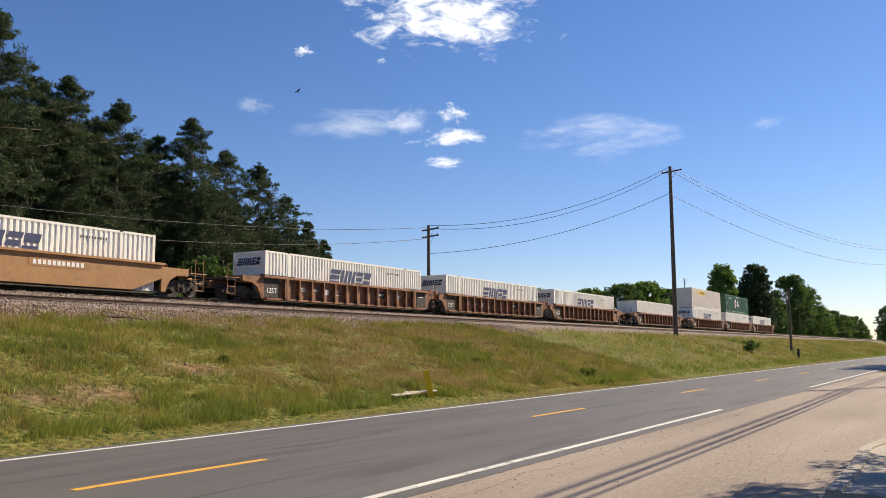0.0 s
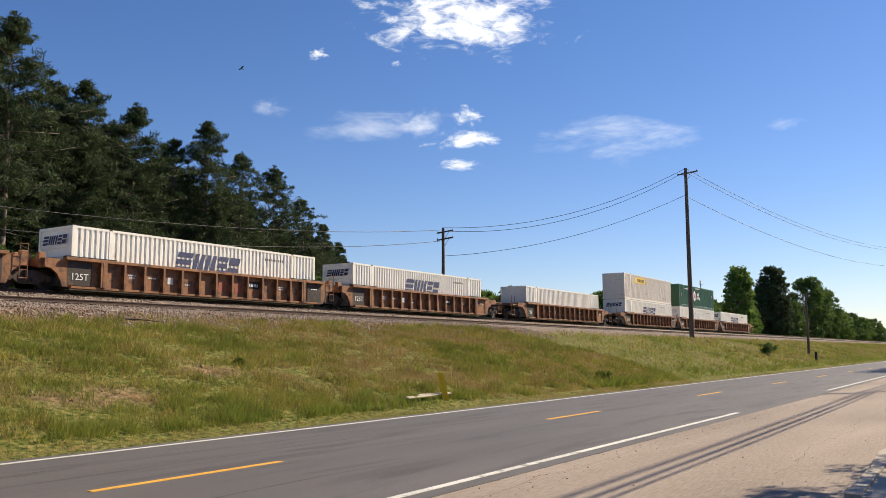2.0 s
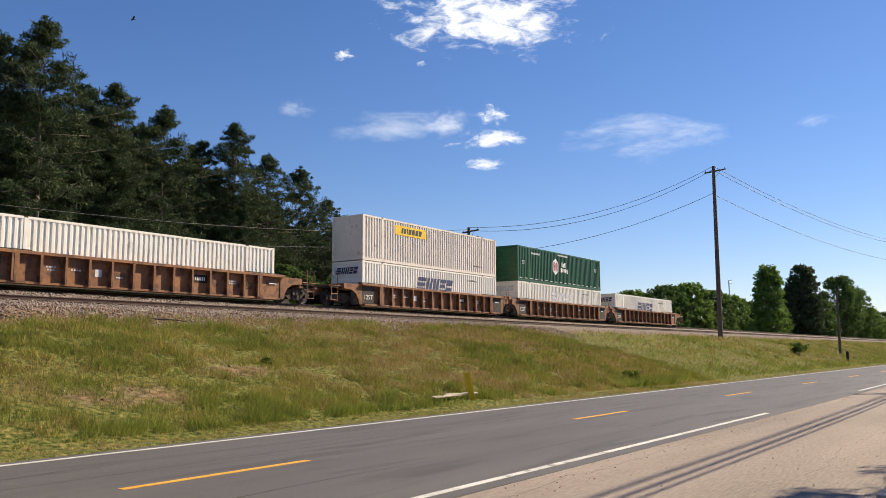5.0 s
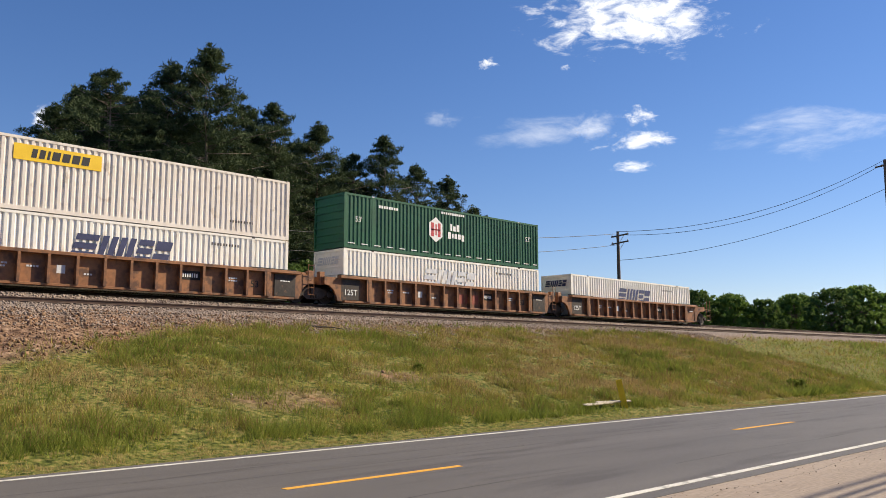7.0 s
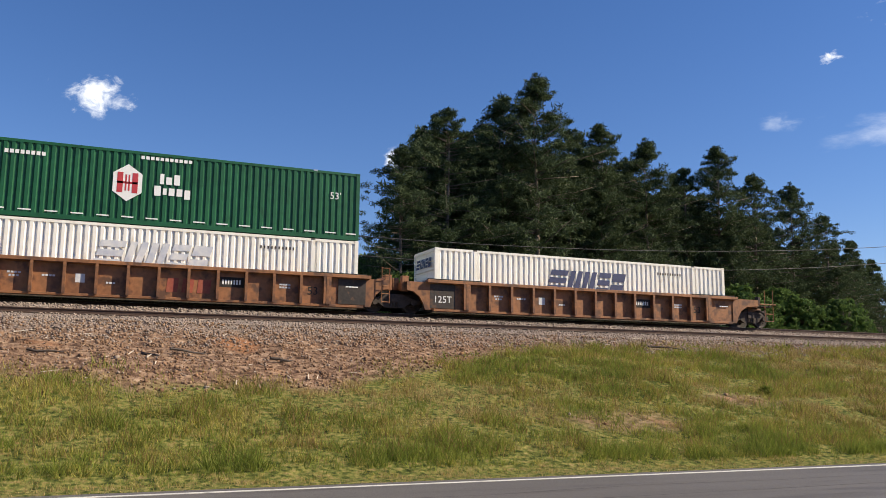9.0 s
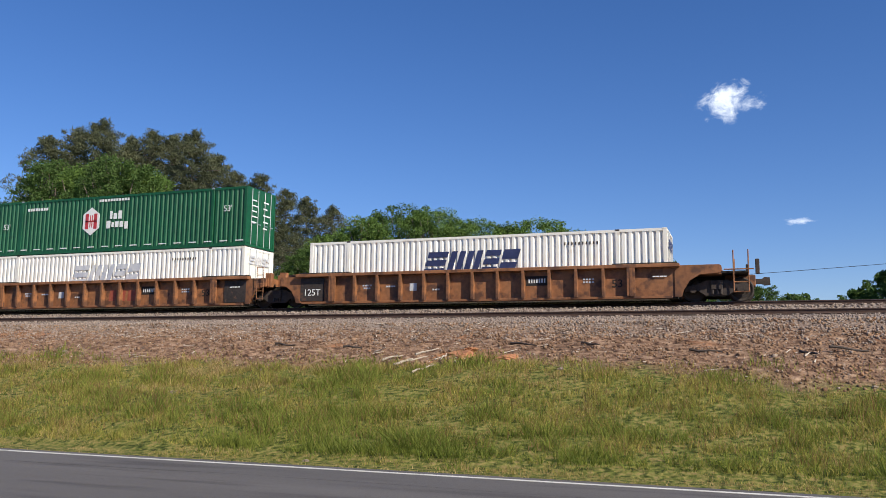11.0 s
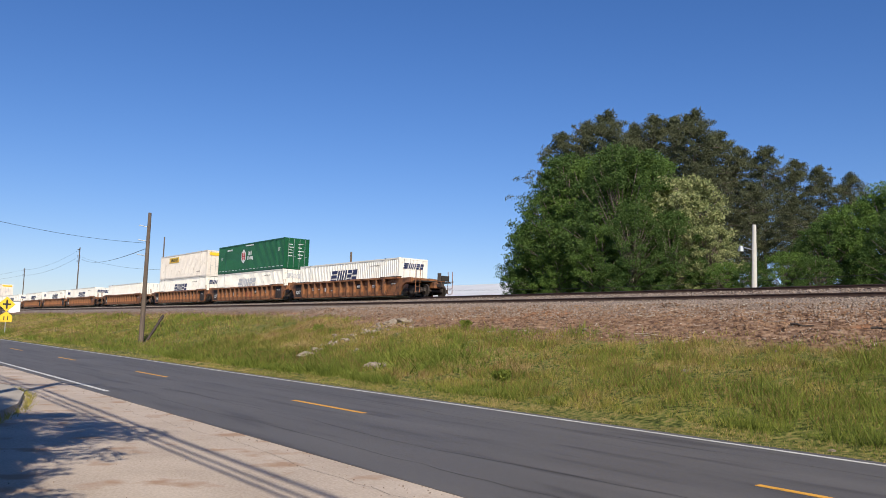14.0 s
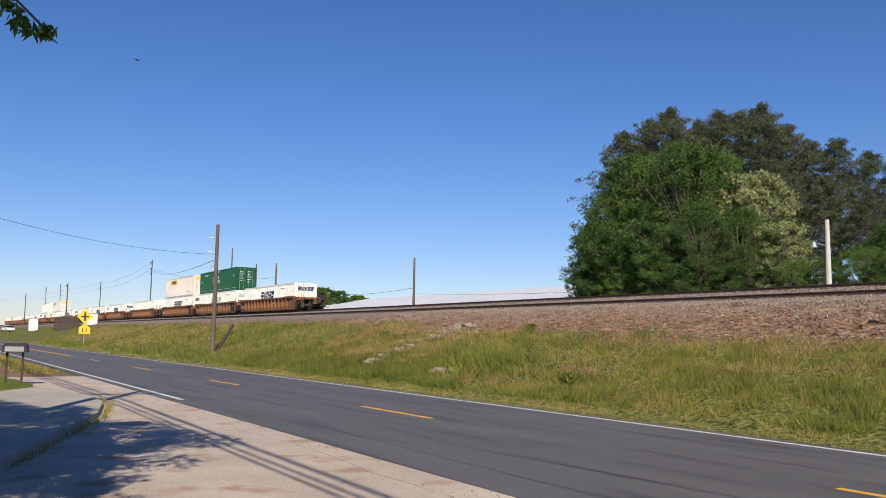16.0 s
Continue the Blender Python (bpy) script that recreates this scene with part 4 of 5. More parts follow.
for i, (az, el, y) in enumerate([(45.9, 13.9, 66), (44.2, 14.6, 68), (42.6, 15.3, 66), (41.0, 14.4, 70), (39.7, 15.0, 68), (38.2, 14.8, 70), (36.9, 15.2, 66), (35.6, 13.8, 70), (34.4, 12.8, 70), (32.6, 12.7, 68), (30.9, 11.8, 70), (29.4, 11.3, 70), (27.6, 10.8, 72), (36, 11.5, 60), (33.5, 10.5, 62), (31.0, 9.5, 62)]):
    place_tree(pines_b, az, el, y, 3.4, i)
for i, (az, el, y) in enumerate([(29.0, 8.2, 50), (27.2, 9.2, 52), (25.4, 10.4, 52), (23.2, 11.1, 54), (20.7, 11.2, 54), (18.2, 10.4, 54), (15.8, 10.0, 55), (13.4, 10.4, 56), (11.3, 9.6, 56), (24.4, 8.6, 49), (21.5, 8.8, 50), (16.8, 8.2, 50), (33.4, 5.6, 46), (31.4, 6.2, 47), (35.2, 5.5, 46), (29.6, 5.8, 47)]):
    place_tree(leafy if i % 3 else dark, az, el, y, 3.3, i)
for i, (az, el, y) in enumerate([(7.7, 6.9, 70), (6.3, 7.9, 72), (5.4, 7.2, 70), (4.3, 6.6, 74), (2.9, 5.9, 76), (1.2, 6.0, 78), (-1.0, 5.6, 80)]):
    place_tree(leafy if i % 2 else dark, az, el, y, 3.0, i)
for i, (az, el, y) in enumerate([(-9.7, 7.2, 75), (-11.0, 6.8, 78), (-12.4, 7.2, 76), (-14.2, 8.0, 70), (-15.4, 7.6, 72), (-16.8, 8.3, 66), (-18.2, 8.5, 64), (9.4, 6.2, 80), (7.0, 5.4, 90), (4.0, 5.0, 95), (0.5, 4.9, 95), (-3, 5.0, 95), (-6.5, 5.2, 90), (-8.2, 6.2, 84), (66.2, 3.4, 120), (65.2, 3.2, 118), (63.8, 2.9, 128), (86.6, 1.6, 60), (88, 1.5, 55)]):
    place_tree(woods[:1], az, el, y, 3.0, i)


# ---- bank: grass, stones, debris ----
def on_bank(az, el):
    """Where the direction az, el meets the bank."""
    d = (EYE + BANK * TOE) / (BANK * math.cos(radians(az)) - math.tan(radians(el)))
    x, y = -d * math.sin(radians(az)), d * math.cos(radians(az))
    return x, y, height(x, y)


def heights(x, y):
    return np.array([height(a, b) for a, b in zip(x, y)])


def blades(name, material, x, y, h, w, label, lean=0.6):
    n = len(x)
    rng = np.random.default_rng(len(name) + n)
    z = heights(x, y)
    a = rng.uniform(0, math.tau, n)
    tip = rng.normal(0, lean, (n, 2)) * h[:, None]
    dx, dy = np.cos(a) * w, np.sin(a) * w
    p = np.stack([x, y, z - 0.03], 1)
    v = np.stack([p + np.stack([dx, dy, 0 * x], 1), p - np.stack([dx, dy, 0 * x], 1), p + np.stack([tip[:, 0], tip[:, 1], h + 0.03], 1)], 1).reshape(-1, 3)
    g = raw(name, v, np.arange(3 * n).reshape(n, 3), material)
    return tagged(g, label, "grass", kind="stuff")


SPILL_A, SPILL_B = on_bank(62.4, -1.9)[:2], on_bank(56.9, 0.75)[:2]


def spill(x, y):
    """Distance from the line of broken rock that runs down the bank."""
    ux, uy = SPILL_B[0] - SPILL_A[0], SPILL_B[1] - SPILL_A[1]
    t = np.clip(((x - SPILL_A[0]) * ux + (y - SPILL_A[1]) * uy) / (ux * ux + uy * uy), 0, 1)
    return np.hypot(x - SPILL_A[0] - t * ux, y - SPILL_A[1] - t * uy) / (0.35 + 0.9 * t)


def build_grass():
    rng = np.random.default_rng(5)
    n = 1100000
    u = rng.random(n)
    x = np.where(u < 0.82, rng.uniform(-42, 44, n), np.where(u < 0.90, rng.uniform(-130, -42, n), rng.uniform(44, 260, n)))
    y = 12.85 + 11.8 * rng.random(n) ** 1.1
    ax = np.arange(-131, 261, 0.1)
    edge = np.interp(x, ax, [gravel_edge(a) for a in ax]) + rng.normal(0, 0.45, n)
    keep = y < edge
    x, y = x[keep], y[keep]
    n = len(x)
    patch = np.array([noise.noise((a * 0.16, b * 0.30, 3.3)) + 0.9 * noise.noise((a * 0.7, b * 1.0, 9.1)) for a, b in zip(x, y)])
    tuft = np.array([noise.noise((a * 1.5, b * 1.9, 6.6)) + 0.8 * noise.noise((a * 4.0, b * 4.5, 2.2)) for a, b in zip(x, y)])
    keep = (rng.random(n) < np.clip(0.80 + 0.3 * patch + 0.8 * tuft, 0.32, 1)) & ((y > 13.25) | (rng.random(n) < 0.7))
    bare = bare_spot(x, y)
    keep &= (bare > 0.3 + 1.0 * rng.random(n)) | (rng.random(n) < 0.42)
    bx0, by0, _ = on_bank(-55.6, -3.4)
    keep &= (np.hypot((x - bx0 - 0.3) / 1.9, (y - by0 + 0.5) / 0.9) > 0.8 + 0.3 * rng.random(n)) | (rng.random(n) < 0.15)
    keep &= (spill(x, y) > 0.5 * rng.random(n)) | (rng.random(n) < 0.45)
    x, y, patch, tuft = x[keep], y[keep], patch[keep], tuft[keep]
    n = len(x)
    far = np.clip((np.hypot(x, y) - 18) / 60, 0, 1)
    foot = np.clip((16.6 - y) / 2.4, 0, 1) * (y > 13.75)
    kind = 1.1 * patch + 0.6 * foot + 0.25 * tuft + rng.normal(0, 0.24, n)
    h = rng.uniform(0.04, 0.135, n) * (1 + 0.5 * np.clip(patch, -0.5, 1) + 0.3 * foot) * np.clip(0.95 + 1.5 * tuft, 0.25, 2.3) + 0.03 * far
    h = np.where(y < 13.75, h * 0.36, h)
    w = rng.uniform(0.0045, 0.0105, n) * (1 + 4.0 * far)
    lush, dry = kind > 0.42, kind < -0.20
    dry |= (y < 13.75) & (rng.random(n) < 0.45)
    lush &= ~dry
    brown = (rng.random(n) < 0.14 + 0.22 * np.clip(patch * np.sin(x * 0.35), 0, 1)) & (y > 14.2)
    lush, dry = lush & ~brown, dry & ~brown
    mid = ~lush & ~dry & ~brown
    blades("seed_stalks", SEED, x[brown], y[brown], h[brown] * 1.35, w[brown] * 0.8, "thin brown seed stalks among the grass of the bank", 0.3)
    blades("grass", GRASS, x[mid], y[mid], h[mid], w[mid], "short yellowish green grass on the railway bank")
    blades("lush_grass", GRASS_B, x[lush], y[lush], h[lush] * 1.2, w[lush] * 1.1, "taller lush green grass on the railway bank")
    blades("dry_grass", STRAW, x[dry], y[dry], h[dry], w[dry] * 0.9, "dry straw-coloured grass on the railway bank")
    # tall weeds in loose clumps
    cx, cy = rng.uniform(-60, 70, 260), 13.8 + 6 * rng.random(260) ** 1.8
    x = np.repeat(cx, 60) + rng.normal(0, 0.28, 260 * 60)
    y = np.repeat(cy, 60) + rng.normal(0, 0.22, 260 * 60)
    keep = y > 13.45
    x, y = x[keep], y[keep]
    blades("weeds", GRASS_B, x, y, rng.uniform(0.10, 0.34, len(x)), rng.uniform(0.005, 0.011, len(x)), "clumps of tall green weeds on the bank", 0.35)


def build_stones():
    rng = np.random.default_rng(9)
    base = np.array([(1, 0, 0), (-1, 0, 0), (0, 1, 0), (0, -1, 0), (0, 0, 1), (0, 0, -1)], dtype=float)
    tri = np.array([(0, 2, 4), (2, 1, 4), (1, 3, 4), (3, 0, 4), (2, 0, 5), (1, 2, 5), (3, 1, 5), (0, 3, 5)])

    def scatter(name, material, x, y, size, label, sink=0.2):
        n = len(x)
        z = heights(x, y)
        q = rng.normal(size=(n, 3, 3))
        q, _ = np.linalg.qr(q)
        v = np.einsum('nij,kj->nki', q, base) * (size[:, None, None] * rng.uniform(0.55, 1.25, (n, 6, 1)))
        v += np.stack([x, y, z + size * sink], 1)[:, None, :]
        f = (tri[None] + 6 * np.arange(n)[:, None, None]).reshape(-1, 3)
        tagged(raw(name, v.reshape(-1, 3), f, material), label, "stones", kind="stuff")

    n = 30000
    x = rng.uniform(-48, 48, n)
    y = np.where(rng.random(n) < 0.72, 25.7 - 3.0 * rng.random(n) ** 1.7, rng.uniform(25.5, 29.9, n))
    scatter("ballast_stones", STONE, x, y, rng.uniform(0.022, 0.06, n), "grey broken ballast stones on the track shoulder")
    n = 9000
    x = rng.normal(0, 28, n)
    y = rng.uniform(33.0, 34.2, n)
    scatter("ballast_stones", STONE, x, y, rng.uniform(0.03, 0.07, n), "grey broken ballast stones between the tracks")
    m = 420
    tx, ty = rng.normal(0, 22, m), 18.8 + 6.2 * rng.random(m)
    ok = ty > np.array([gravel_edge(a) for a in tx]) - 0.3
    tx, ty = tx[ok], ty[ok]
    m = len(tx)
    ang, ln, wd = rng.uniform(0, math.pi, m), 0.03 + 0.24 * rng.random(m) ** 3, rng.uniform(0.006, 0.016, m)
    dx, dy = np.cos(ang), np.sin(ang)
    zz = heights(tx, ty) + 0.04
    up = BANK * dy * ln
    v = np.stack([np.stack([tx - dx * ln + dy * wd, ty - dy * ln - dx * wd, zz - up], 1), np.stack([tx - dx * ln - dy * wd, ty - dy * ln + dx * wd, zz - up + 0.012], 1), np.stack([tx + dx * ln - dy * wd, ty + dy * ln + dx * wd, zz + up + 0.012], 1), np.stack([tx + dx * ln + dy * wd, ty + dy * ln - dx * wd, zz + up], 1)], 1)
    tagged(raw("twigs", v.reshape(-1, 3), np.arange(4 * m).reshape(m, 4), WEATHERED), "pale twigs and wood chips strewn on the dirt", "twigs", kind="stuff")
    t = rng.random(280) ** 0.7
    x = SPILL_A[0] + t * (SPILL_B[0] - SPILL_A[0]) + rng.normal(0, 0.35 + 0.7 * t)
    y = SPILL_A[1] + t * (SPILL_B[1] - SPILL_A[1]) + rng.normal(0, 0.2 + 0.45 * t)
    scatter("rubble", PALE, x, y, 0.02 + 0.12 * rng.random(280) ** 3, "pale broken rubble spilled down the bank", 0.3)
    n = 75000
    x = rng.uniform(-46, 46, n)
    y = np.where(rng.random(n) < 0.06, rng.uniform(16.0, 20.0, n), 18.3 + 7.0 * rng.random(n))
    edge = np.array([gravel_edge(a) for a in x])
    bare = bare_spot(x, y)
    k = (y > edge - 0.5 * rng.random(n)) | (bare < 0.5 + 0.6 * rng.random(n))
    x, y = x[k], y[k]
    big = 0.016 + 0.05 * rng.random(len(x)) ** 3 + 0.05 * (rng.random(len(x)) < 0.008)
    pale = rng.random(len(x)) < 0.2
    scatter("dirt_clods", CLOD, x[~pale], y[~pale], big[~pale], "brown dirt clods and chippings on the bank", 0.1)
    scatter("ballast_stones", STONE, x[pale], y[pale], big[pale] * 0.8, "spilled grey stones on the dirt bank", 0.1)


build_grass()
build_stones()


def rock(x, y, size, material, label, seed, name="rock", flat=0.6):
    bm = bmesh.new()
    bmesh.ops.create_icosphere(bm, subdivisions=3, radius=1)
    for v in bm.verts:
        k = 1 + 0.5 * noise.noise(v.co * 1.3 + Vector((seed * 3.1, 0, 0))) + 0.25 * noise.noise(v.co * 4.0 + Vector((0, seed * 1.7, 0)))
        v.co = Vector((v.co.x * size * k * 1.3, v.co.y * size * k, v.co.z * size * k * flat))
    o = part(name, bm, material)
    o.matrix_basis = pose(x, y, height(x, y) + size * 0.12, random.uniform(-15, 15), random.uniform(-15, 15), random.uniform(0, 360))
    return tagged(o, label, "rock", "rocks on the bank")


for i, (az, el, s) in enumerate([(62.6, -1.9, 0.55), (62.0, -1.6, 0.4), (58.1, -2.4, 0.45), (57.6, -2.3, 0.3), (61.0, -1.2, 0.35), (60.2, -0.8, 0.3), (59.6, -0.5, 0.35), (58.9, -0.3, 0.25), (58.2, 0.0, 0.3), (56.9, 0.75, 0.6), (56.2, 0.8, 0.5), (57.4, 0.6, 0.35), (60.8, -0.4, 0.2), (59.3, -1.4, 0.2), (37.4, -1.75, 0.16), (18.9, 0.35, 0.18), (47.2, -0.5, 0.14), (44.0, 0.4, 0.12), (-7.0, -0.8, 0.12), (12.0, -0.4, 0.13), (28.9, -6.4, 0.1)]):
    x, y, z = on_bank(az, el)
    rock(x, y, s * 0.52, PALE, "pale broken rock lying on the grassy bank", i)
for i, (az, el, s) in enumerate([(18.4, 0.75, 0.5), (18.0, 1.1, 0.35), (15.6, 0.6, 0.45), (15.2, 0.75, 0.3), (18.7, 0.5, 0.3), (19.2, 1.0, 0.3)]):
    x, y, z = on_bank(az, el)
    rock(x, y, s * 0.4, CLAY, "lump of bare orange-red clay on the bank", 40 + i, "clay_lump", 0.5)


def stick(x, y, length, r, turn, tilt, material, label, flat=False):
    bm = bx(-length / 2, length / 2, -0.07, 0.07, -0.015, 0.015, bevel=0.004) if flat else bmesh.new()
    if not flat:
        p = Vector((-length / 2, 0, 0))
        for i in range(4):
            q = Vector((-length / 2 + length * (i + 1) / 4, random.uniform(-0.04, 0.04), random.uniform(-0.02, 0.03)))
            rod(bm, p, q, r * (1 - 0.15 * i), r * (0.85 - 0.15 * i), 6)
            p = q
    o = part("board" if flat else "stick", bm, material)
    o.matrix_basis = pose(x, y, height(x, y) + (0.16 if flat else 0.06), 12 + random.uniform(-5, 5), tilt, turn)
    return tagged(o, label, "wood", "wood lying on the bank")


for az, el, ln, turn in ((22.0, 0.45, 1.1, 58), (22.6, 0.2, 0.8, 75), (23.3, 0.6, 0.6, 40), (21.2, -0.25, 0.9, 70), (19.9, 0.7, 0.6, 95), (21.0, 1.1, 0.7, 45), (24.2, 1.0, 0.5, -30)):
    x, y, z = on_bank(az, el)
    stick(x, y, ln, 0.03, turn, -12, WEATHERED, "pale broken stick on the dirt bank")
for az, el, ln, turn in ((14.5, 1.5, 1.4, -20), (2.5, 1.1, 1.5, 5), (-3.5, 0.9, 1.2, -60), (-6.0, 1.3, 2.0, 25), (26.0, 1.3, 1.0, 15), (-45, 2.0, 1.2, 10), (-37.0, 1.9, 2.4, -12), (30.5, 1.4, 1.1, 8), (10, 1.4, 1.1, -35), (-12, 1.0, 1.4, 15)):
    x, y, z = on_bank(az, el)
    stick(x, y, ln * 0.6, 0.04, turn, 5, BOGIE, "dark rotten branch on the gravel bank")
x, y, z = on_bank(-55.3, -3.35)
stick(x, y, 1.7, 0, 8, 0, WEATHERED, "weathered grey board lying in the grass", True)
stick(x + 0.9, y + 0.1, 1.5, 0, -6, 0, WEATHERED, "weathered grey board lying in the grass", True)
x, y, z = on_bank(-57.0, -3.25)
bm = bx(-0.09, 0.09, -0.02, 0.02, -0.1, 0.85)
o = part("marker_stake", bm, SIGN_YELLOW)
o.matrix_basis = pose(x, y, z, 4, -12, -50)
tagged(o, "leaning yellow wooden marker stake in the grass", "stake")


def shrub(x, y, h, seed, leaves, label):
    rng = np.random.default_rng(seed)
    t = empty("shrub", Matrix.Translation((x, y, height(x, y) - 0.03)))
    c = [(rng.normal(0, 0.3) * h, rng.normal(0, 0.3) * h, rng.uniform(0.25, 0.8) * h) for i in range(22)]
    part("stem", rods(*[((0, 0, 0), p, ) for p in c[:9]], r=0.012), BARK, t)
    v, f = cloud_of_leaves(rng, c, [0.24 * h] * 22, 45, 0.075 * max(0.6, h ** 0.5), 0.8)
    raw("foliage", v, f, leaves, t)
    return tagged(t, label, "shrub", "shrubs on the bank")


for i, (az, el, h) in enumerate([(-77.9, -0.3, 1.3), (49.4, -2.9, 0.45), (-43.4, -1.0, 0.28), (-67.5, -1.9, 0.5), (62, 0.0, 0.4), (52.0, 0.4, 0.35)]):
    x, y, z = on_bank(az, el)
    shrub(x, y, h, 70 + i, LEAVES_B if i < 1 else GRASS_B, "small dark green shrub growing on the bank" if i < 1 else "low green weedy shrub on the bank")


# a patch of broad-leaved weeds
rngw = np.random.default_rng(17)
wx, wy, _ = on_bank(55.0, -1.75)
n = 3400
px, py = rngw.normal(wx, 1.7, n), rngw.normal(wy, 0.75, n)
blades("broad_weeds", GRASS_B, px, py, rngw.uniform(0.10, 0.36, n), rngw.uniform(0.012, 0.032, n), "patch of bright green broad-leaved weeds on the bank", 0.8)


# ---- pavements near the eye ----
def plate(name, pts, z0, z1, material, label, category):
    bm = bmesh.new()
    a = [bm.verts.new((x, y, z0)) for x, y in pts]
    b = [bm.verts.new((x, y, z1)) for x, y in pts]
    bm.faces.new(a[::-1])
    bm.faces.new(b)
    for i in range(len(pts)):
        j = (i + 1) % len(pts)
        bm.faces.new((a[i], a[j], b[j], b[i]))
    return tagged(part(name, bm, material), label, category, kind="structure")


plate("sidewalk", [(-4, -1.6), (-9.0, 0.15), (-11.5, 0.98), (-14.8, 2.1), (-17.5, 3.1), (-20.3, 3.7), (-22.5, 3.75), (-26.0, 2.9), (-24.0, 1.6), (-20.0, -0.4), (-14.0, -3.0)], -0.2, 0.10, CONCRETE, "grey concrete sidewalk slab with a kerb edge, in tree shade", "pavement")
plate("lawn", [(-26.3, 2.9), (-28.0, 3.1), (-31.0, 2.9), (-36, 1.6), (-36, -4), (-22, -4), (-20.3, -0.5), (-24.3, 1.6)], -0.2, 0.06, GRASS_B, "patch of green lawn beside the sidewalk", "ground")
plate("kerb", [(10.0, 1.30), (12.5, 1.32), (14.4, 1.42), (15.9, 1.22), (17.5, 0.4), (18.2, -1.0), (18.4, -1.0), (17.7, 0.52), (16.0, 1.40), (14.4, 1.58), (12.5, 1.48), (10.0, 1.46)], -0.2, 0.12, CONCRETE, "pale concrete kerb round the corner of a sidewalk", "kerb")
plate("sidewalk_2", [(10.0, 1.30), (12.5, 1.32), (14.4, 1.42), (15.9, 1.22), (17.5, 0.4), (18.2, -1.0), (10, -1.0)], -0.2, 0.10, CONCRETE, "pale concrete sidewalk corner", "pavement")
plate("side_dirt", [(-34, 1.0), (-34, 5.2), (-60, 5.4), (-120, 5.2), (-120, -6), (-36, -6)], -0.2, 0.0, DIRT, "red dirt shoulder beside the road", "ground")
rng0 = np.random.default_rng(77)
gx, gy = rng0.uniform(-36, -22, 16000), rng0.uniform(-3, 3.0, 16000)
k = (gy < 2.9 - 0.02 * np.abs(gx + 28)) & (gx < -20.5 - (gy + 0.5) * 1.9) & (gx < -25.9 + (2.9 - gy) * 1.3)
blades("lawn_grass", GRASS_B, gx[k], gy[k], rng0.uniform(0.1, 0.2, k.sum()), rng0.uniform(0.006, 0.012, k.sum()), "short green lawn grass")
gx, gy = rng0.uniform(-120, -36, 9000), rng0.uniform(3.4, 5.0, 9000)
blades("verge_grass", GRASS, gx, gy, rng0.uniform(0.06, 0.2, 9000), rng0.uniform(0.02, 0.04, 9000), "thin dry grass on the road shoulder")


# pebbles and litter on the apron, weeds along the kerb
rngp = np.random.default_rng(21)
n = 1800
px = rngp.uniform(-34, 50, n)
py = np.where(rngp.random(n) < 0.6, 5.45 - np.abs(rngp.normal(0, 0.35, n)), rngp.uniform(1.0, 5.4, n))
sz = 0.005 + 0.011 * rngp.random(n) ** 2
q, _ = np.linalg.qr(rngp.normal(size=(n, 3, 3)))
octa = np.array([(1, 0, 0), (-1, 0, 0), (0, 1, 0), (0, -1, 0), (0, 0, 1), (0, 0, -1)], dtype=float)
v = np.einsum('nij,kj->nki', q, octa) * (sz[:, None, None] * rngp.uniform(0.5, 1.2, (n, 6, 1))) + np.stack([px, py, sz * 0.3 - 0.006], 1)[:, None, :]
tri8 = np.array([(0, 2, 4), (2, 1, 4), (1, 3, 4), (3, 0, 4), (2, 0, 5), (1, 2, 5), (3, 1, 5), (0, 3, 5)])
tagged(raw("pebbles", v.reshape(-1, 3), (tri8[None] + 6 * np.arange(n)[:, None, None]).reshape(-1, 3), STONE), "scattered pebbles and grit on the apron", "stones", kind="stuff")
edge_pts = [(-11.5, 1.05), (-14.8, 2.2), (-17.5, 3.2), (-20.3, 3.8), (-22.5, 3.85)]
kx, ky = [], []
for (ax, ay), (bx_, by_) in zip(edge_pts, edge_pts[1:]):
    t = rngp.random(260)
    kx.append(ax + (bx_ - ax) * t + rngp.normal(0, 0.05, 260))
    ky.append(ay + (by_ - ay) * t + np.abs(rngp.normal(0, 0.06, 260)))
kx, ky = np.concatenate(kx), np.concatenate(ky)
blades("kerb_weeds", GRASS, kx, ky, rngp.uniform(0.04, 0.16, len(kx)), rngp.uniform(0.006, 0.012, len(kx)), "dry weeds growing along the kerb")
# weedy ragged edge where the road meets the bank
ex = rngp.uniform(-60, 70, 9000)
ey = ROAD_FAR + np.abs(rngp.normal(0, 0.16, 9000)) - 0.05
blades("roadside_grass", STRAW, ex, ey, rngp.uniform(0.02, 0.07, 9000), rngp.uniform(0.008, 0.02, 9000), "thin mown dry grass along the road's edge")
# cracks across the apron
for i, (x0, x1, y, amp) in enumerate(((-20, -6, 4.9, 0.25), (6, 30, 5.1, 0.2), (12, 34, 2.6, 0.4))):
    vv = []
    for j in range(41):
        xx = x0 + (x1 - x0) * j / 40
        yy = y + amp * noise.noise((xx * 0.3, i * 5.0, 0.2)) + 0.15 * noise.noise((xx * 2.0, i, 0.7))
        vv += [(xx, yy - 0.0025, -0.003), (xx, yy + 0.0025, -0.003)]
    raw("apron_crack", vv, [(2 * j, 2 * j + 2, 2 * j + 3, 2 * j + 1) for j in range(40)], BLACK_TAR, bpy.data.objects["apron"], "thin dark crack")


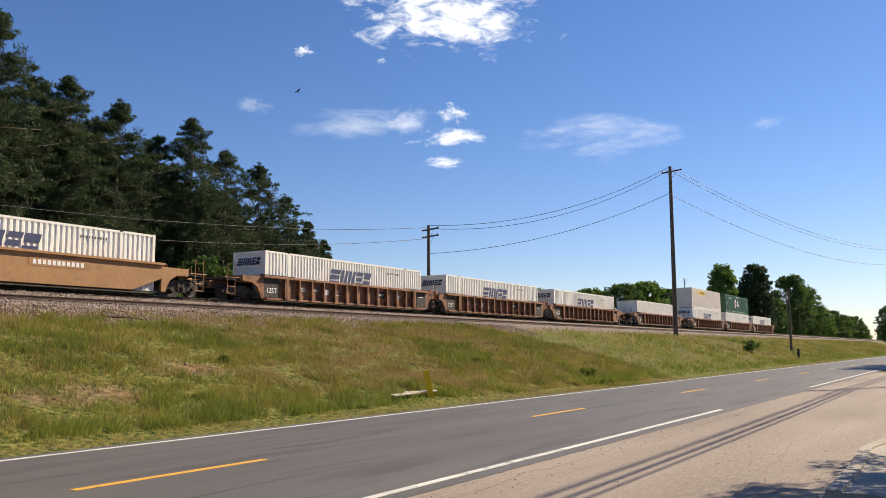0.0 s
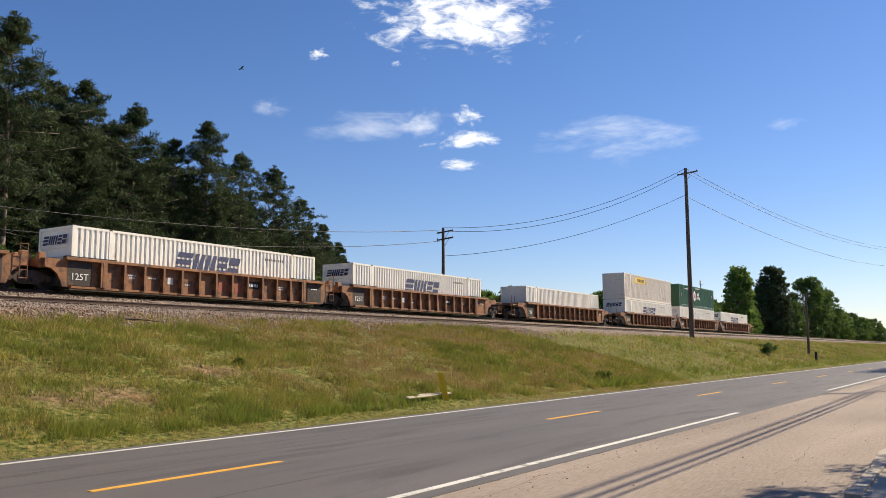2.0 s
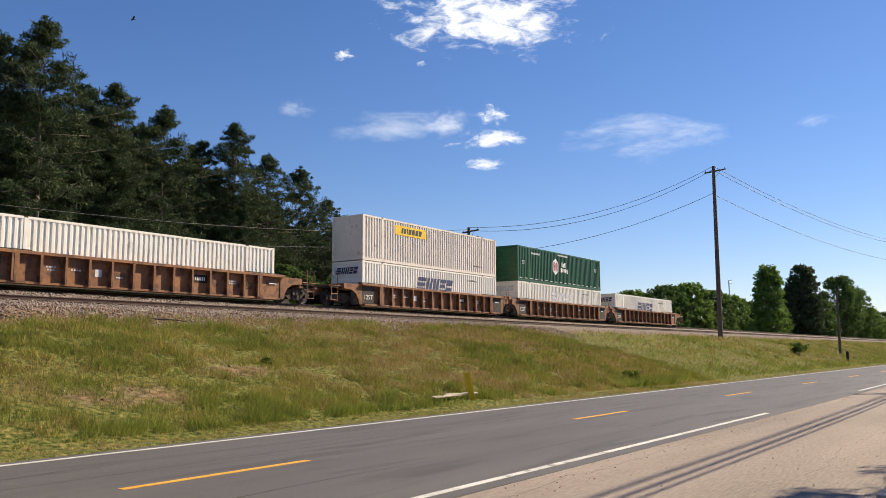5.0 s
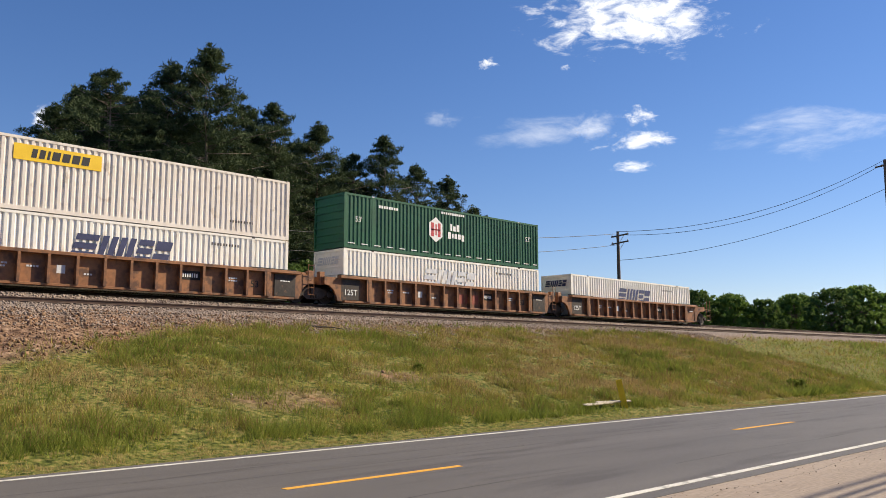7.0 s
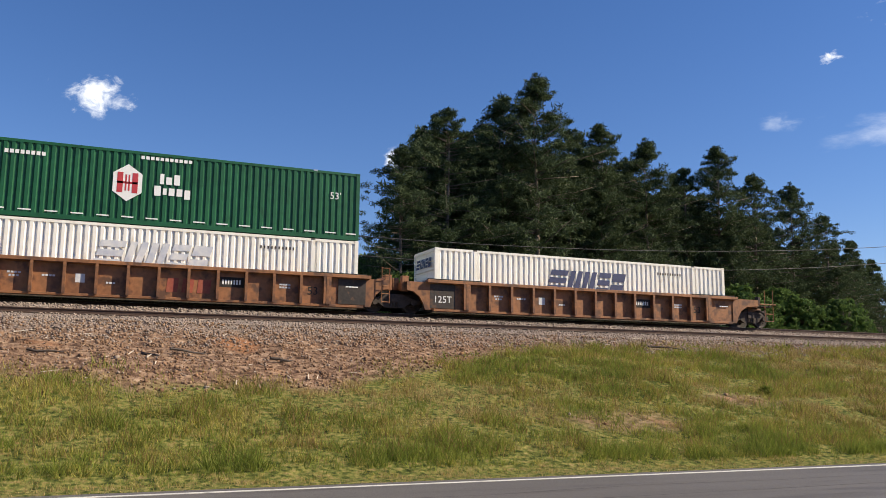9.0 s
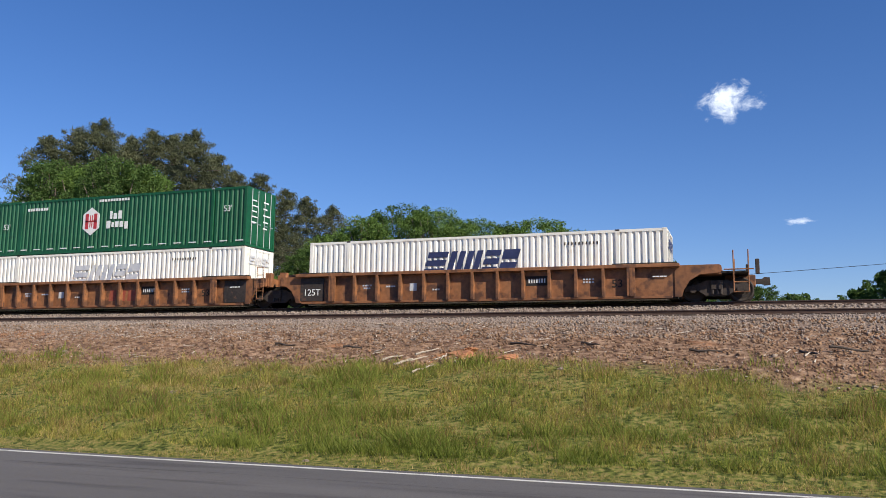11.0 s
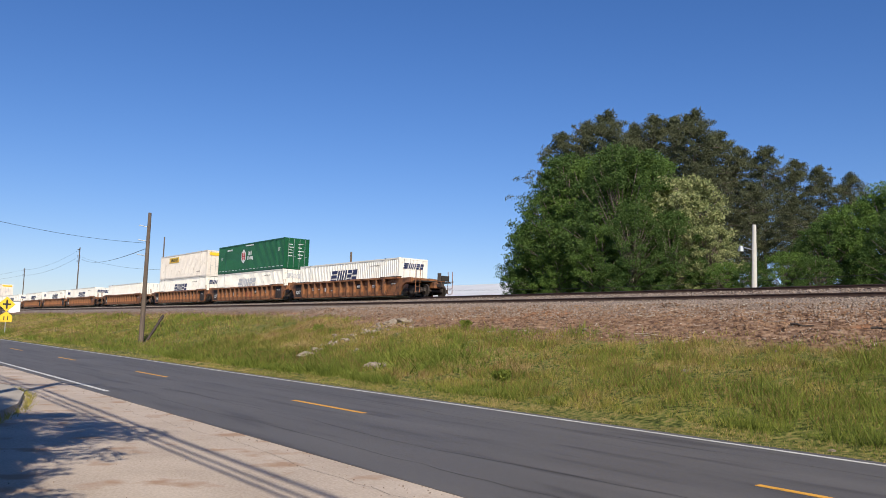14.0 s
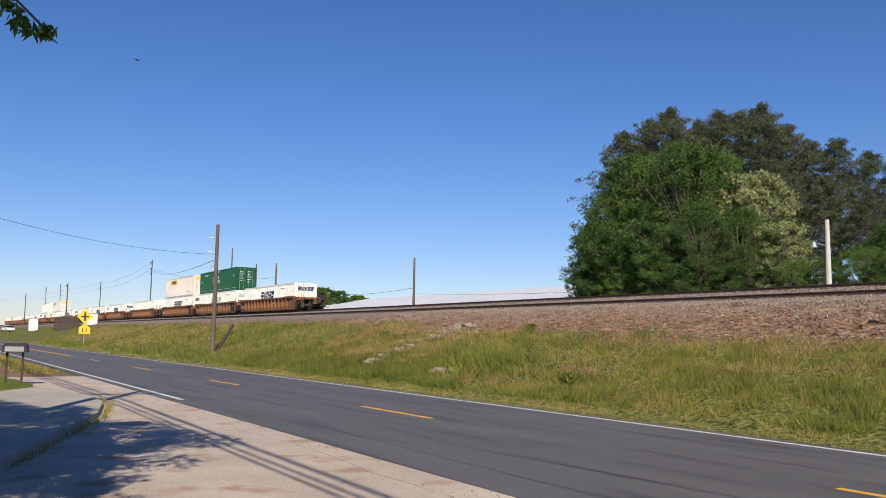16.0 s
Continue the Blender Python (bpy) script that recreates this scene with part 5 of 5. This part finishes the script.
# ---- poles and wires ----
def utility_pole(x, y, top, material, arms=(0.5,), name="utility_pole", label="weathered wooden utility pole with a crossarm", r=0.15, lean=0.0, base=None, arm_turn=0.0, lamp=False, arm=1.2):
    z0 = height(x, y) if base is None else base
    h = top - z0
    p = empty(name, pose(x, y, z0, 0, lean, 0))
    bm = bmesh.new()
    rod(bm, (0, 0, -0.3), (0, 0, h), r, r * 0.62, 12)
    part("shaft", bm, material, p, smooth=False)
    turn = Matrix.Rotation(radians(arm_turn), 4, 'Z')
    for a in arms:
        bm = bx(-arm, arm, -0.06 - r, 0.06 - r, h - a - 0.06, h - a + 0.06, bevel=0.01)
        bm.transform(turn)
        xa = part("crossarm", bm, material, p)
        for k in (-arm * 0.92, arm * 0.92):
            bm = rods(((k, -r, h - a + 0.06), (k, -r, h - a + 0.2)), r=0.035)
            bm.transform(turn)
            part("insulator", bm, GALV, xa, "small glazed insulator")
        bm = rods(((-0.5 * arm, -r, h - a - 0.05), (0, -r, h - a - 0.6)), ((0.5 * arm, -r, h - a - 0.05), (0, -r, h - a - 0.6)), r=0.018)
        bm.transform(turn)
        part("brace", bm, GALV, xa)
    if lamp:
        part("bracket", rods(((0, 0, h - 1.4), (-0.55, -0.3, h - 1.2)), r=0.025), GALV, p)
        bm = bmesh.new()
        rod(bm, (-0.6, -0.33, h - 1.45), (-0.6, -0.33, h - 1.15), 0.17, 0.09, 12)
        part("lamp_head", bm, GALV, p, "grey area lamp head")
    return tagged(p, label, "pole", "utility poles"), Vector((x, y, top))


def far_pole(az, el, y, **kw):
    x = at(az, y)
    return utility_pole(x, y, EYE + math.hypot(x, y) * math.tan(radians(el)), kw.pop("material", POLE_WOOD), **kw)[1]


x1, y1, z1 = on_bank(-73.25, 0.79)
d1 = math.hypot(x1, y1)
P1 = utility_pole(x1, y1, EYE + d1 * math.tan(radians(11.84)), POLE_WOOD, arms=(0.45,), r=0.24, arm_turn=70, label="tall dark wooden utility pole with a crossarm on the bank")[1]
P2 = far_pole(-56.85, 8.35, 41.5, arms=(0.35, 1.0), r=0.2, arm_turn=70, label="dark wooden utility pole with two crossarms behind the track")
PR = far_pole(-15.7, 9.67, 41.5, material=PALE_POLE, arms=(0.15,), arm=0.32, r=0.14, label="pale weathered utility pole with one short crossarm")
WP = far_pole(33.3, 7.71, 40.5, material=PALE_POLE, arms=(), r=0.17, lamp=True, label="pale wooden pole with a small area lamp", name="lamp_pole")
x3, y3, z3 = on_bank(-80.2, -0.33)
utility_pole(x3, y3, EYE + math.hypot(x3, y3) * math.tan(radians(3.5)), POLE_WOOD, arms=(), r=0.16, label="short dark wooden pole on the bank")
xq, yq, zq = on_bank(73.2, -1.04)
Q1 = utility_pole(xq, yq, EYE + math.hypot(xq, yq) * math.tan(radians(7.2)), POLE_WOOD, arms=(), r=0.16, label="weathered brown utility pole with side brackets on the bank")[1]
for k in (0.9, 1.8, 2.7):
    o = part("bracket", rods(((xq, yq, Q1.z - k), (xq - 0.35, yq - 0.5, Q1.z - k + 0.1)), r=0.03), GALV)
    o.parent = bpy.data.objects["utility_pole.003" if "utility_pole.003" in bpy.data.objects else "utility_pole"]
    o.matrix_parent_inverse = o.parent.matrix_basis.inverted()
# a dark rod that rises from the pole's foot towards the track
o = part("brace_pole", rods(((xq + 0.35, yq + 1.15, zq + 1.75), (xq + 0.1, yq + 0.2, zq - 0.05)), r=0.09, seg=8), BOGIE)
tagged(o, "dark leaning rod at the foot of a pole", "timber")
far_pole(-73.9, 4.47, 62, material=GALV, arms=(0.15, 0.9), arm=1.5, r=0.2, base=2.5, name="light_mast", label="tall pale light mast beyond the trees")
FARL = {}
for az, el, y, arms in ((60.0, 5.4, 42, ()), (69.3, 4.8, 42, ()), (72.2, 5.7, 46, ()), (70.6, 4.7, 44, ()), (77.2, 4.7, 44, (0.5, 1.9, 3.0)), (80.2, 3.2, 44, (0.5, 1.8)), (82.1, 3.0, 26, (0.5,)), (82.5, 2.95, 44, (0.6,)), (83.3, 2.7, 44, (0.6, 1.6)), (84.4, 2.3, 26, (0.5,)), (86.0, 1.9, 44, (0.5,))):
    FARL[az] = far_pole(az, el, y, arms=arms, r=0.16, label="slender dark utility pole far along the line")
for p, q, drop, dz in ((P1, P2, 1.6, 0), (P1, P2, 1.8, -0.3), (P1, P2, 1.2, -2.6), (P2, PR, 1.0, -0.2), (P2, PR, 1.2, -1.2)):
    tagged(cable("wire", sag(p + Vector((0, 0, dz)), q + Vector((0, 0, dz)), drop), 0.022), "thin dark overhead wire between poles", "wire", "overhead wires")
tagged(cable("wire", sag(PR + Vector((0, 0, -2.2)), FARL[60.0] + Vector((0, 0, -3.6)), 1.2), 0.012), "thin dark overhead wire between poles", "wire", "overhead wires")
PX = P1 + Vector((75, -14, -0.5))
for k, dz in enumerate((0.0, -0.4, -2.8)):
    tagged(cable("wire", sag(P1 + Vector((0, 0, dz)), PX + Vector((0, 0, dz - 1)), 2.0), 0.022), "thin dark overhead wire between poles", "wire", "overhead wires")
for p, q, drop, dz in ((FARL[60.0], FARL[69.3], 1.0, -3.0), (FARL[69.3], FARL[77.2], 1.2, -2.0), (FARL[77.2], FARL[80.2], 1.0, -0.5), (FARL[77.2], FARL[80.2], 1.0, -2.0), (FARL[80.2], FARL[86.0], 1.2, -0.5), (FARL[80.2], FARL[86.0], 1.2, -2.0), (Q1, FARL[77.2], 1.0, -2.2)):
    tagged(cable("wire", sag(p + Vector((0, 0, dz)), q + Vector((0, 0, dz)), drop), 0.018), "thin dark overhead wire between poles", "wire", "overhead wires")
tagged(cable("wire", sag(Q1 + Vector((0, 0, -1.9)), (-46, 1.0, 7.6), 0.5), 0.010), "thin dark wire crossing the road", "wire", "overhead wires")

# the pole line beside the eye, whose shadows lie on the apron
SHX, SHY = -SUN_DIR.x / SUN_DIR.z, -SUN_DIR.y / SUN_DIR.z
utility_pole(-12.6, -0.55, 10.3, POLE_WOOD, arms=(0.5,), r=0.17, arm_turn=90, base=0.0, label="wooden utility pole with a crossarm beside the sidewalk")
utility_pole(46.0, -0.55, 10.3, POLE_WOOD, arms=(0.5,), r=0.17, arm_turn=90, base=0.0, label="wooden utility pole with a crossarm beside the forecourt")
for yy, zz in ((-0.95, 9.0), (-0.6, 8.9), (-0.1, 7.9), (0.0, 7.3), (0.05, 6.9)):
    for x0, x1 in ((-71, -12.6), (-12.6, 46), (46, 104)):
        tagged(cable("wire", sag((x0, yy, zz), (x1, yy, zz), 0.55), 0.018 if zz > 8 else 0.03), "dark overhead cable beside the road", "wire", "overhead wires")

# trees on the eye's side of the road; their shade falls on the apron
near_tree = broadleaf(61, 9.2, LEAVES, "leafy street tree leaning over the sidewalk", 0.50, "street trees", 200, 0.44, 0.075)
near_tree.matrix_basis = pose(-6.6, -4.1, 0.0, 0, 0, 40)
rngb = np.random.default_rng(3)
v, f = cloud_of_leaves(rngb, [(-8.4, 0.34, 4.72), (-8.2, 0.48, 4.50), (-8.1, 0.64, 4.33), (-8.0, 0.80, 4.27)], [0.2, 0.16, 0.13, 0.12], 34, 0.055, 0.6, 0.5)
o = raw("bough", v, f, LEAVES, near_tree, "low hanging leafy bough")
o.matrix_parent_inverse = near_tree.matrix_basis.inverted()
o = part("limb", rods(((-7.0, -2.6, 4.6), (-8.2, 0.1, 5.0)), ((-8.2, 0.1, 5.0), (-8.0, 0.80, 4.30)), r=0.012), BARK, near_tree)
o.matrix_parent_inverse = near_tree.matrix_basis.inverted()
# those at x -11.5 and -4.6 are unseen, added to deepen the sidewalk's shade
for x, y, s in ((16.5, -5.2, 0.95), (-11.5, -4.9, 0.85), (-4.6, -3.7, 0.7), (82, -2.5, 1.35), (92, -3.0, 1.4)):
    o = copy_thing(near_tree, pose(x, y, 0, 0, 0, 130 * s))
    o.scale = (s, s, s)

# unseen trees added behind the eye to block blue sky light from the ground
for i in range(16):
    place_x = -48 + i * 6.5
    o = take(dark[i % 2][0])
    k = random.uniform(1.0, 1.35)
    o.matrix_basis = pose(place_x, -15 - random.uniform(0, 7), -0.03, 0, 0, random.uniform(0, 360)) @ Matrix.Diagonal((k, k, k, 1))

# ---- far left: warehouse, sign, boxes, car, mailbox ----
wh = empty("warehouse")
bm = bmesh.new()
pts = []
for i in range(312):
    x = -284 + i * 0.55
    pts += [(x, 0.0), (x + 0.3, 0.0), (x + 0.36, 0.02), (x + 0.49, 0.02)]
a = [bm.verts.new((x, 100 + d, 2.5)) for x, d in pts]
b = [bm.verts.new((x, 100 + d, 9.2)) for x, d in pts]
for i in range(len(pts) - 1):
    bm.faces.new((a[i], a[i + 1], b[i + 1], b[i]))
part("wall", bm, METAL_WALL, wh, "white ribbed metal wall")
bm = bmesh.new()
prism(bm, [(100.1, 2.5), (160, 2.5), (160, 9.1), (130, 14.1), (100.1, 9.1)], 112.6, 284.0)
bm.transform(Matrix.Rotation(math.pi / 2, 4, 'Z'))
part("body", bm, METAL_WALL, wh)
bm = bmesh.new()
prism(bm, [(99.6, 9.15), (130, 14.2), (160.4, 9.15), (160.4, 9.35), (130, 14.4), (99.6, 9.35)], 112.2, 284.4)
bm.transform(Matrix.Rotation(math.pi / 2, 4, 'Z'))
part("roof", bm, METAL_WALL, wh, "low-pitched white metal roof")
tagged(wh, "long low white metal warehouse beyond the track", "building")

SIGN_X, SIGN_Y = at(81.0, 14.3), 14.3
sg = empty("road_sign", pose(SIGN_X, SIGN_Y, height(SIGN_X, SIGN_Y), 0, 0, 82))
part("post", bx(-0.03, 0.03, 0.0, 0.05, -0.2, 3.5), GALV, sg)
bm = bmesh.new()
prism(bm, [(0, 2.2), (0.74, 2.94), (0, 3.68), (-0.74, 2.94)], -0.03, -0.01)
d = part("diamond", bm, SIGN_YELLOW, sg, "yellow diamond warning sign")
bm = bmesh.new()
box(bm, -0.08, 0.08, -0.036, -0.03, 2.5, 3.38)
box(bm, -0.36, 0.36, -0.036, -0.03, 2.86, 3.02)
part("symbol", bm, BLACK, d, "black crossroad symbol")
bm = bmesh.new()
prism(bm, [(-0.52, 1.25), (0.52, 1.25), (0.52, 1.85), (0, 2.25), (-0.52, 1.85)], -0.03, -0.01)
d = part("plaque", bm, SIGN_YELLOW, sg, "smaller yellow plaque")
bm = bmesh.new()
box(bm, -0.2, -0.12, -0.036, -0.03, 1.4, 1.8)
box(bm, 0.12, 0.2, -0.036, -0.03, 1.4, 1.8)
part("symbol", bm, BLACK, d, "black bars")
tagged(sg, "yellow diamond warning sign over a small plaque on a post", "road sign")


def cabinet(az, y, w, h, label):
    x = at(az, y)
    c = empty("signal_cabinet", Matrix.Translation((x, y, height(x, y))))
    part("body", bx(-w / 2, w / 2, -0.8, 0.8, 0.0, h - 0.12, bevel=0.02), WHITE, c)
    part("roof", bx(-w / 2 - 0.08, w / 2 + 0.08, -0.9, 0.9, h - 0.12, h, bevel=0.03), GALV, c)
    part("door", bx(w / 2, w / 2 + 0.04, -0.4, 0.4, 0.2, h - 0.3), WHITE, c)
    tagged(c, label, "cabinet", "signal cabinets")


cabinet(83.9, 20.0, 1.6, 2.5, "white metal signal cabinet beside the track")
cabinet(80.6, 24.5, 0.9, 1.9, "small white metal cabinet beside the track")
st = empty("tie_stack", pose(at(82.0, 21.5), 21.5, height(-148, 21.5) - 0.25, 0, 0, 80))
k = None
for r in range(9):
    for c in range(5):
        m = pose(random.uniform(-0.15, 0.15), -0.7 + c * 0.32, 0.14 + r * 0.25, 0, 0, random.uniform(-2, 2)) @ Matrix.Scale(1.0, 4)
        if k is None:
            k = part("timber", bx(-1.9, 1.9, -0.14, 0.14, -0.115, 0.115, bevel=0.012), TIE, st)
            k.matrix_basis = m
        else:
            share(k, m, st)
tagged(st, "stack of old dark railway ties beside the track", "timber stack")


def parked_car(x, y, turn):
    c = empty("car", pose(x, y, height(x, y), 0, 0, turn))
    bm = bmesh.new()
    prism(bm, [(-2.2, 0.35), (-2.25, 0.75), (-2.1, 0.95), (-1.2, 1.02), (1.9, 1.05), (2.2, 0.9), (2.25, 0.4)], -0.88, 0.88)
    bmesh.ops.bevel(bm, geom=bm.edges[:], offset=0.06, segments=2, affect='EDGES')
    part("body", bm, WHITE, c)
    bm = bmesh.new()
    prism(bm, [(-1.25, 1.0), (-0.55, 1.46), (1.2, 1.48), (1.95, 1.03)], -0.78, 0.78)
    bmesh.ops.bevel(bm, geom=bm.edges[:], offset=0.05, segments=2, affect='EDGES')
    part("cabin", bm, GLASS, c, "dark tinted windows")
    part("roof", bx(-0.6, 1.2, -0.74, 0.74, 1.44, 1.51, bevel=0.025), WHITE, c)
    for wx in (-1.4, 1.4):
        for s in (-1, 1):
            w = part("wheel", rods(((wx, s * 0.72, 0.33), (wx, s * 0.92, 0.33)), r=0.33, seg=18), RUBBER, c)
            part("rim", rods(((wx, s * 0.90, 0.33), (wx, s * 0.935, 0.33)), r=0.2, seg=12), GALV, w)
    return tagged(c, "white parked car beside the track", "car")


parked_car(at(85.25, 18.5), 18.5, 12)

mb = empty("mailbox", pose(-28.8, 2.64, -0.01, 0, 0, 75))
for x in (-0.22, 0.22):
    part("post", bx(x - 0.03, x + 0.03, -0.03, 0.03, -0.1, 1.0), BOGIE, mb)
bm = bmesh.new()
prism(bm, [(-0.34, 1.0), (0.34, 1.0), (0.34, 1.18), (0.28, 1.28), (-0.28, 1.28), (-0.34, 1.18)], -0.2, 0.2)
part("box", bm, BLACK, mb, "dark grey metal letter box")
part("flap", bx(-0.26, 0.26, -0.22, -0.2, 1.03, 1.18), GALV, mb)
tagged(mb, "dark metal mailbox on two thin posts by the road", "mailbox")
x, y, z = on_bank(-80.6, -0.75)
tagged(part("marker_post", bx(x - 0.12, x + 0.12, y - 0.12, y + 0.12, z - 0.2, z + 1.0, bevel=0.02), CAR_DARK), "short black marker post in the grass", "post")

# ---- clouds ----
def cloud(az, el, w, h, seed, cut, detail_scale=1.0, wispy=1.0, bright=1.0):
    soft_edge = 0.34 if bright > 0.75 else 0.55
    """A far sheet of cloud, broken up by noise; w and h in degrees."""
    D = 3600.0
    c = D * Vector((-math.sin(radians(az)) * math.cos(radians(el)), math.cos(radians(az)) * math.cos(radians(el)), math.sin(radians(el))))
    bm = bmesh.new()
    hw, hh = D * math.tan(radians(w / 2)), D * math.tan(radians(h / 2))
    vs = [bm.verts.new((sx * hw, sz * hh, 0)) for sx, sz in ((-1, -1), (1, -1), (1, 1), (-1, 1))]
    bm.faces.new(vs)
    m = bpy.data.materials.new("cloud_vapour")
    m.use_nodes = True
    n, l = m.node_tree.nodes, m.node_tree.links
    n.remove(n["Principled BSDF"])
    tc = n.new("ShaderNodeTexCoord")
    mp = n.new("ShaderNodeMapping")
    mp.inputs["Scale"].default_value = (detail_scale / hw, detail_scale / hw * wispy, 1)
    mp.inputs["Location"].default_value = (seed * 3.7, seed * 1.9, seed)
    l.new(tc.outputs["Object"], mp.inputs["Vector"])
    no = n.new("ShaderNodeTexNoise")
    no.inputs["Scale"].default_value, no.inputs["Detail"].default_value, no.inputs["Roughness"].default_value = 1.6, 9, 0.62
    no.inputs["Distortion"].default_value = 0.35
    l.new(mp.outputs[0], no.inputs["Vector"])
    sc = n.new("ShaderNodeMapping")
    sc.inputs["Scale"].default_value = (1 / hw, 1 / hh, 0)
    l.new(tc.outputs["Object"], sc.inputs["Vector"])
    ln = n.new("ShaderNodeVectorMath")
    ln.operation = 'LENGTH'
    l.new(sc.outputs[0], ln.inputs[0])
    fall = n.new("ShaderNodeMapRange")
    fall.inputs[1].default_value, fall.inputs[2].default_value, fall.inputs[3].default_value, fall.inputs[4].default_value = 0.2, 1.0, 0.14, -0.30
    l.new(ln.outputs["Value"], fall.inputs[0])
    ad = n.new("ShaderNodeMath")
    l.new(no.outputs[0], ad.inputs[0])
    l.new(fall.outputs[0], ad.inputs[1])
    al = n.new("ShaderNodeMapRange")
    al.interpolation_type = 'SMOOTHSTEP'
    al.inputs[1].default_value, al.inputs[2].default_value = cut, cut + soft_edge
    al.inputs[4].default_value = bright
    l.new(ad.outputs[0], al.inputs[0])
    em = n.new("ShaderNodeEmission")
    em.inputs["Color"].default_value, em.inputs["Strength"].default_value = (0.90, 0.94, 1.0, 1), 0.92
    tr = n.new("ShaderNodeBsdfTransparent")
    mx = n.new("ShaderNodeMixShader")
    l.new(al.outputs[0], mx.inputs[0])
    l.new(tr.outputs[0], mx.inputs[1])
    l.new(em.outputs[0], mx.inputs[2])
    l.new(mx.outputs[0], n["Material Output"].inputs["Surface"])
    o = part("backdrop_cloud", bm, m)
    o.matrix_basis = Matrix.Translation(c) @ (-c).to_track_quat("Z", "Y").to_matrix().to_4x4()
    o.visible_shadow = False
    tagged(o, "white fair-weather cloud in the blue sky", "cloud", kind="structure")


for i, (az, el, w, h, cut, ds, wi, br) in enumerate([
        (-58.0, 22.2, 20, 7.4, 0.41, 3.4, 2.2, 1.0), (-51.5, 15.3, 12, 3.2, 0.36, 1.0, 3.0, 0.42), (-55.2, 15.5, 7, 2.8, 0.38, 1.2, 1.8, 0.62), (-44.8, 16.2, 5, 2.0, 0.42, 0.8, 2.0, 0.35), (-58.3, 14.4, 8, 2.0, 0.40, 1.5, 2.2, 0.9),
        (-58.6, 15.9, 3.4, 2.6, 0.44, 1.4, 1.4, 0.8), (-58.0, 12.7, 5, 1.6, 0.44, 1.2, 2.0, 0.8), (-69.3, 14.0, 16, 5.0, 0.38, 1.2, 3.0, 0.5), (-48.1, 19.8, 2.2, 1.2, 0.42, 1.2, 1.2, 0.9), (-53.6, 19.4, 1.2, 0.8, 0.44, 1, 1.2, 0.7),
        (0.9, 17.3, 6.4, 3.8, 0.42, 1.5, 1.2, 1.0), (-19.2, 14.8, 4.0, 2.6, 0.42, 1.2, 1.3, 0.9), (-3.2, 9.4, 3.2, 0.9, 0.42, 1.0, 2.0, 0.8), (-79.5, 14.2, 4, 1.8, 0.46, 0.8, 1.6, 0.3)]):
    cloud(az, el, w, h, i + 2, cut, ds, wi, br)


# ---- birds ----
def bird():
    g = empty("bird")
    bm = bmesh.new()
    rod(bm, (0, -0.30, 0), (0, 0.05, 0), 0.04, 0.11, 8)
    rod(bm, (0, 0.05, 0), (0, 0.32, 0.02), 0.11, 0.035, 8)
    part("body", bm, BLACK, g)
    for s in (-1, 1):
        bm = bmesh.new()
        v = [bm.verts.new((s * x, y, z)) for x, y, z in ((0.06, 0.14, 0.04), (0.45, 0.20, 0.16), (0.90, 0.06, 0.24), (0.88, -0.10, 0.24), (0.42, -0.16, 0.14), (0.06, -0.14, 0.04))]
        u = [bm.verts.new(p.co - Vector((0, 0, 0.025))) for p in v]
        bm.faces.new(v)
        bm.faces.new(u[::-1])
        for i in range(6):
            bm.faces.new((v[i], v[(i + 1) % 6], u[(i + 1) % 6], u[i]))
        part("wing", bm, BLACK, g)
    part("tail", bx(-0.09, 0.09, -0.52, -0.26, -0.01, 0.01), BLACK, g)
    return tagged(g, "dark soaring bird with wings held in a shallow V", "bird", "birds in the sky")


BIRDS = [bird()]
BIRDS.append(copy_thing(BIRDS[0], Matrix()))


# ---- what moves ----
SPEED = 16.45


def motions():
    for ob, x, y, z in TRAIN:
        walk(ob, [(t, pose(x + SPEED * (8 - t), y, z)) for t in (0, 8, 16)])
        for p in ob.children_recursive:
            if p.name.startswith("wheelset"):
                a = p.location.copy()
                walk(p, [(k / 30, pose(a.x, a.y, a.z, 0, -math.degrees(SPEED / 0.46) * k / 30, 0)) for k in range(481)])

    walk(BIRDS[0], [(0, pose(120.3, 109.2, 51.7, 0, 12, 75)), (1.5, pose(112.5, 116.2, 54.0, 0, 12, 75)), (2.5, pose(106.8, 119.9, 57.3, 0, 12, 75)), (5.5, pose(85.6, 132.2, 65.7, 0, 12, 75)), (10, pose(60, 80, 150, 0, 12, 75)), (16, pose(10, 20, 190, 0, 12, 75))])
    walk(BIRDS[1], [(0, pose(-220, -160, 150, 0, 12, -60)), (8, pose(-200, -60, 110, 0, 12, -60)), (14.5, pose(-160.9, 21.0, 52.3, 0, 12, -60)), (15, pose(-160.3, 25.0, 52.3, 0, 12, -60)), (16, pose(-159.2, 31.7, 52.1, 0, 12, -60))])


motions()
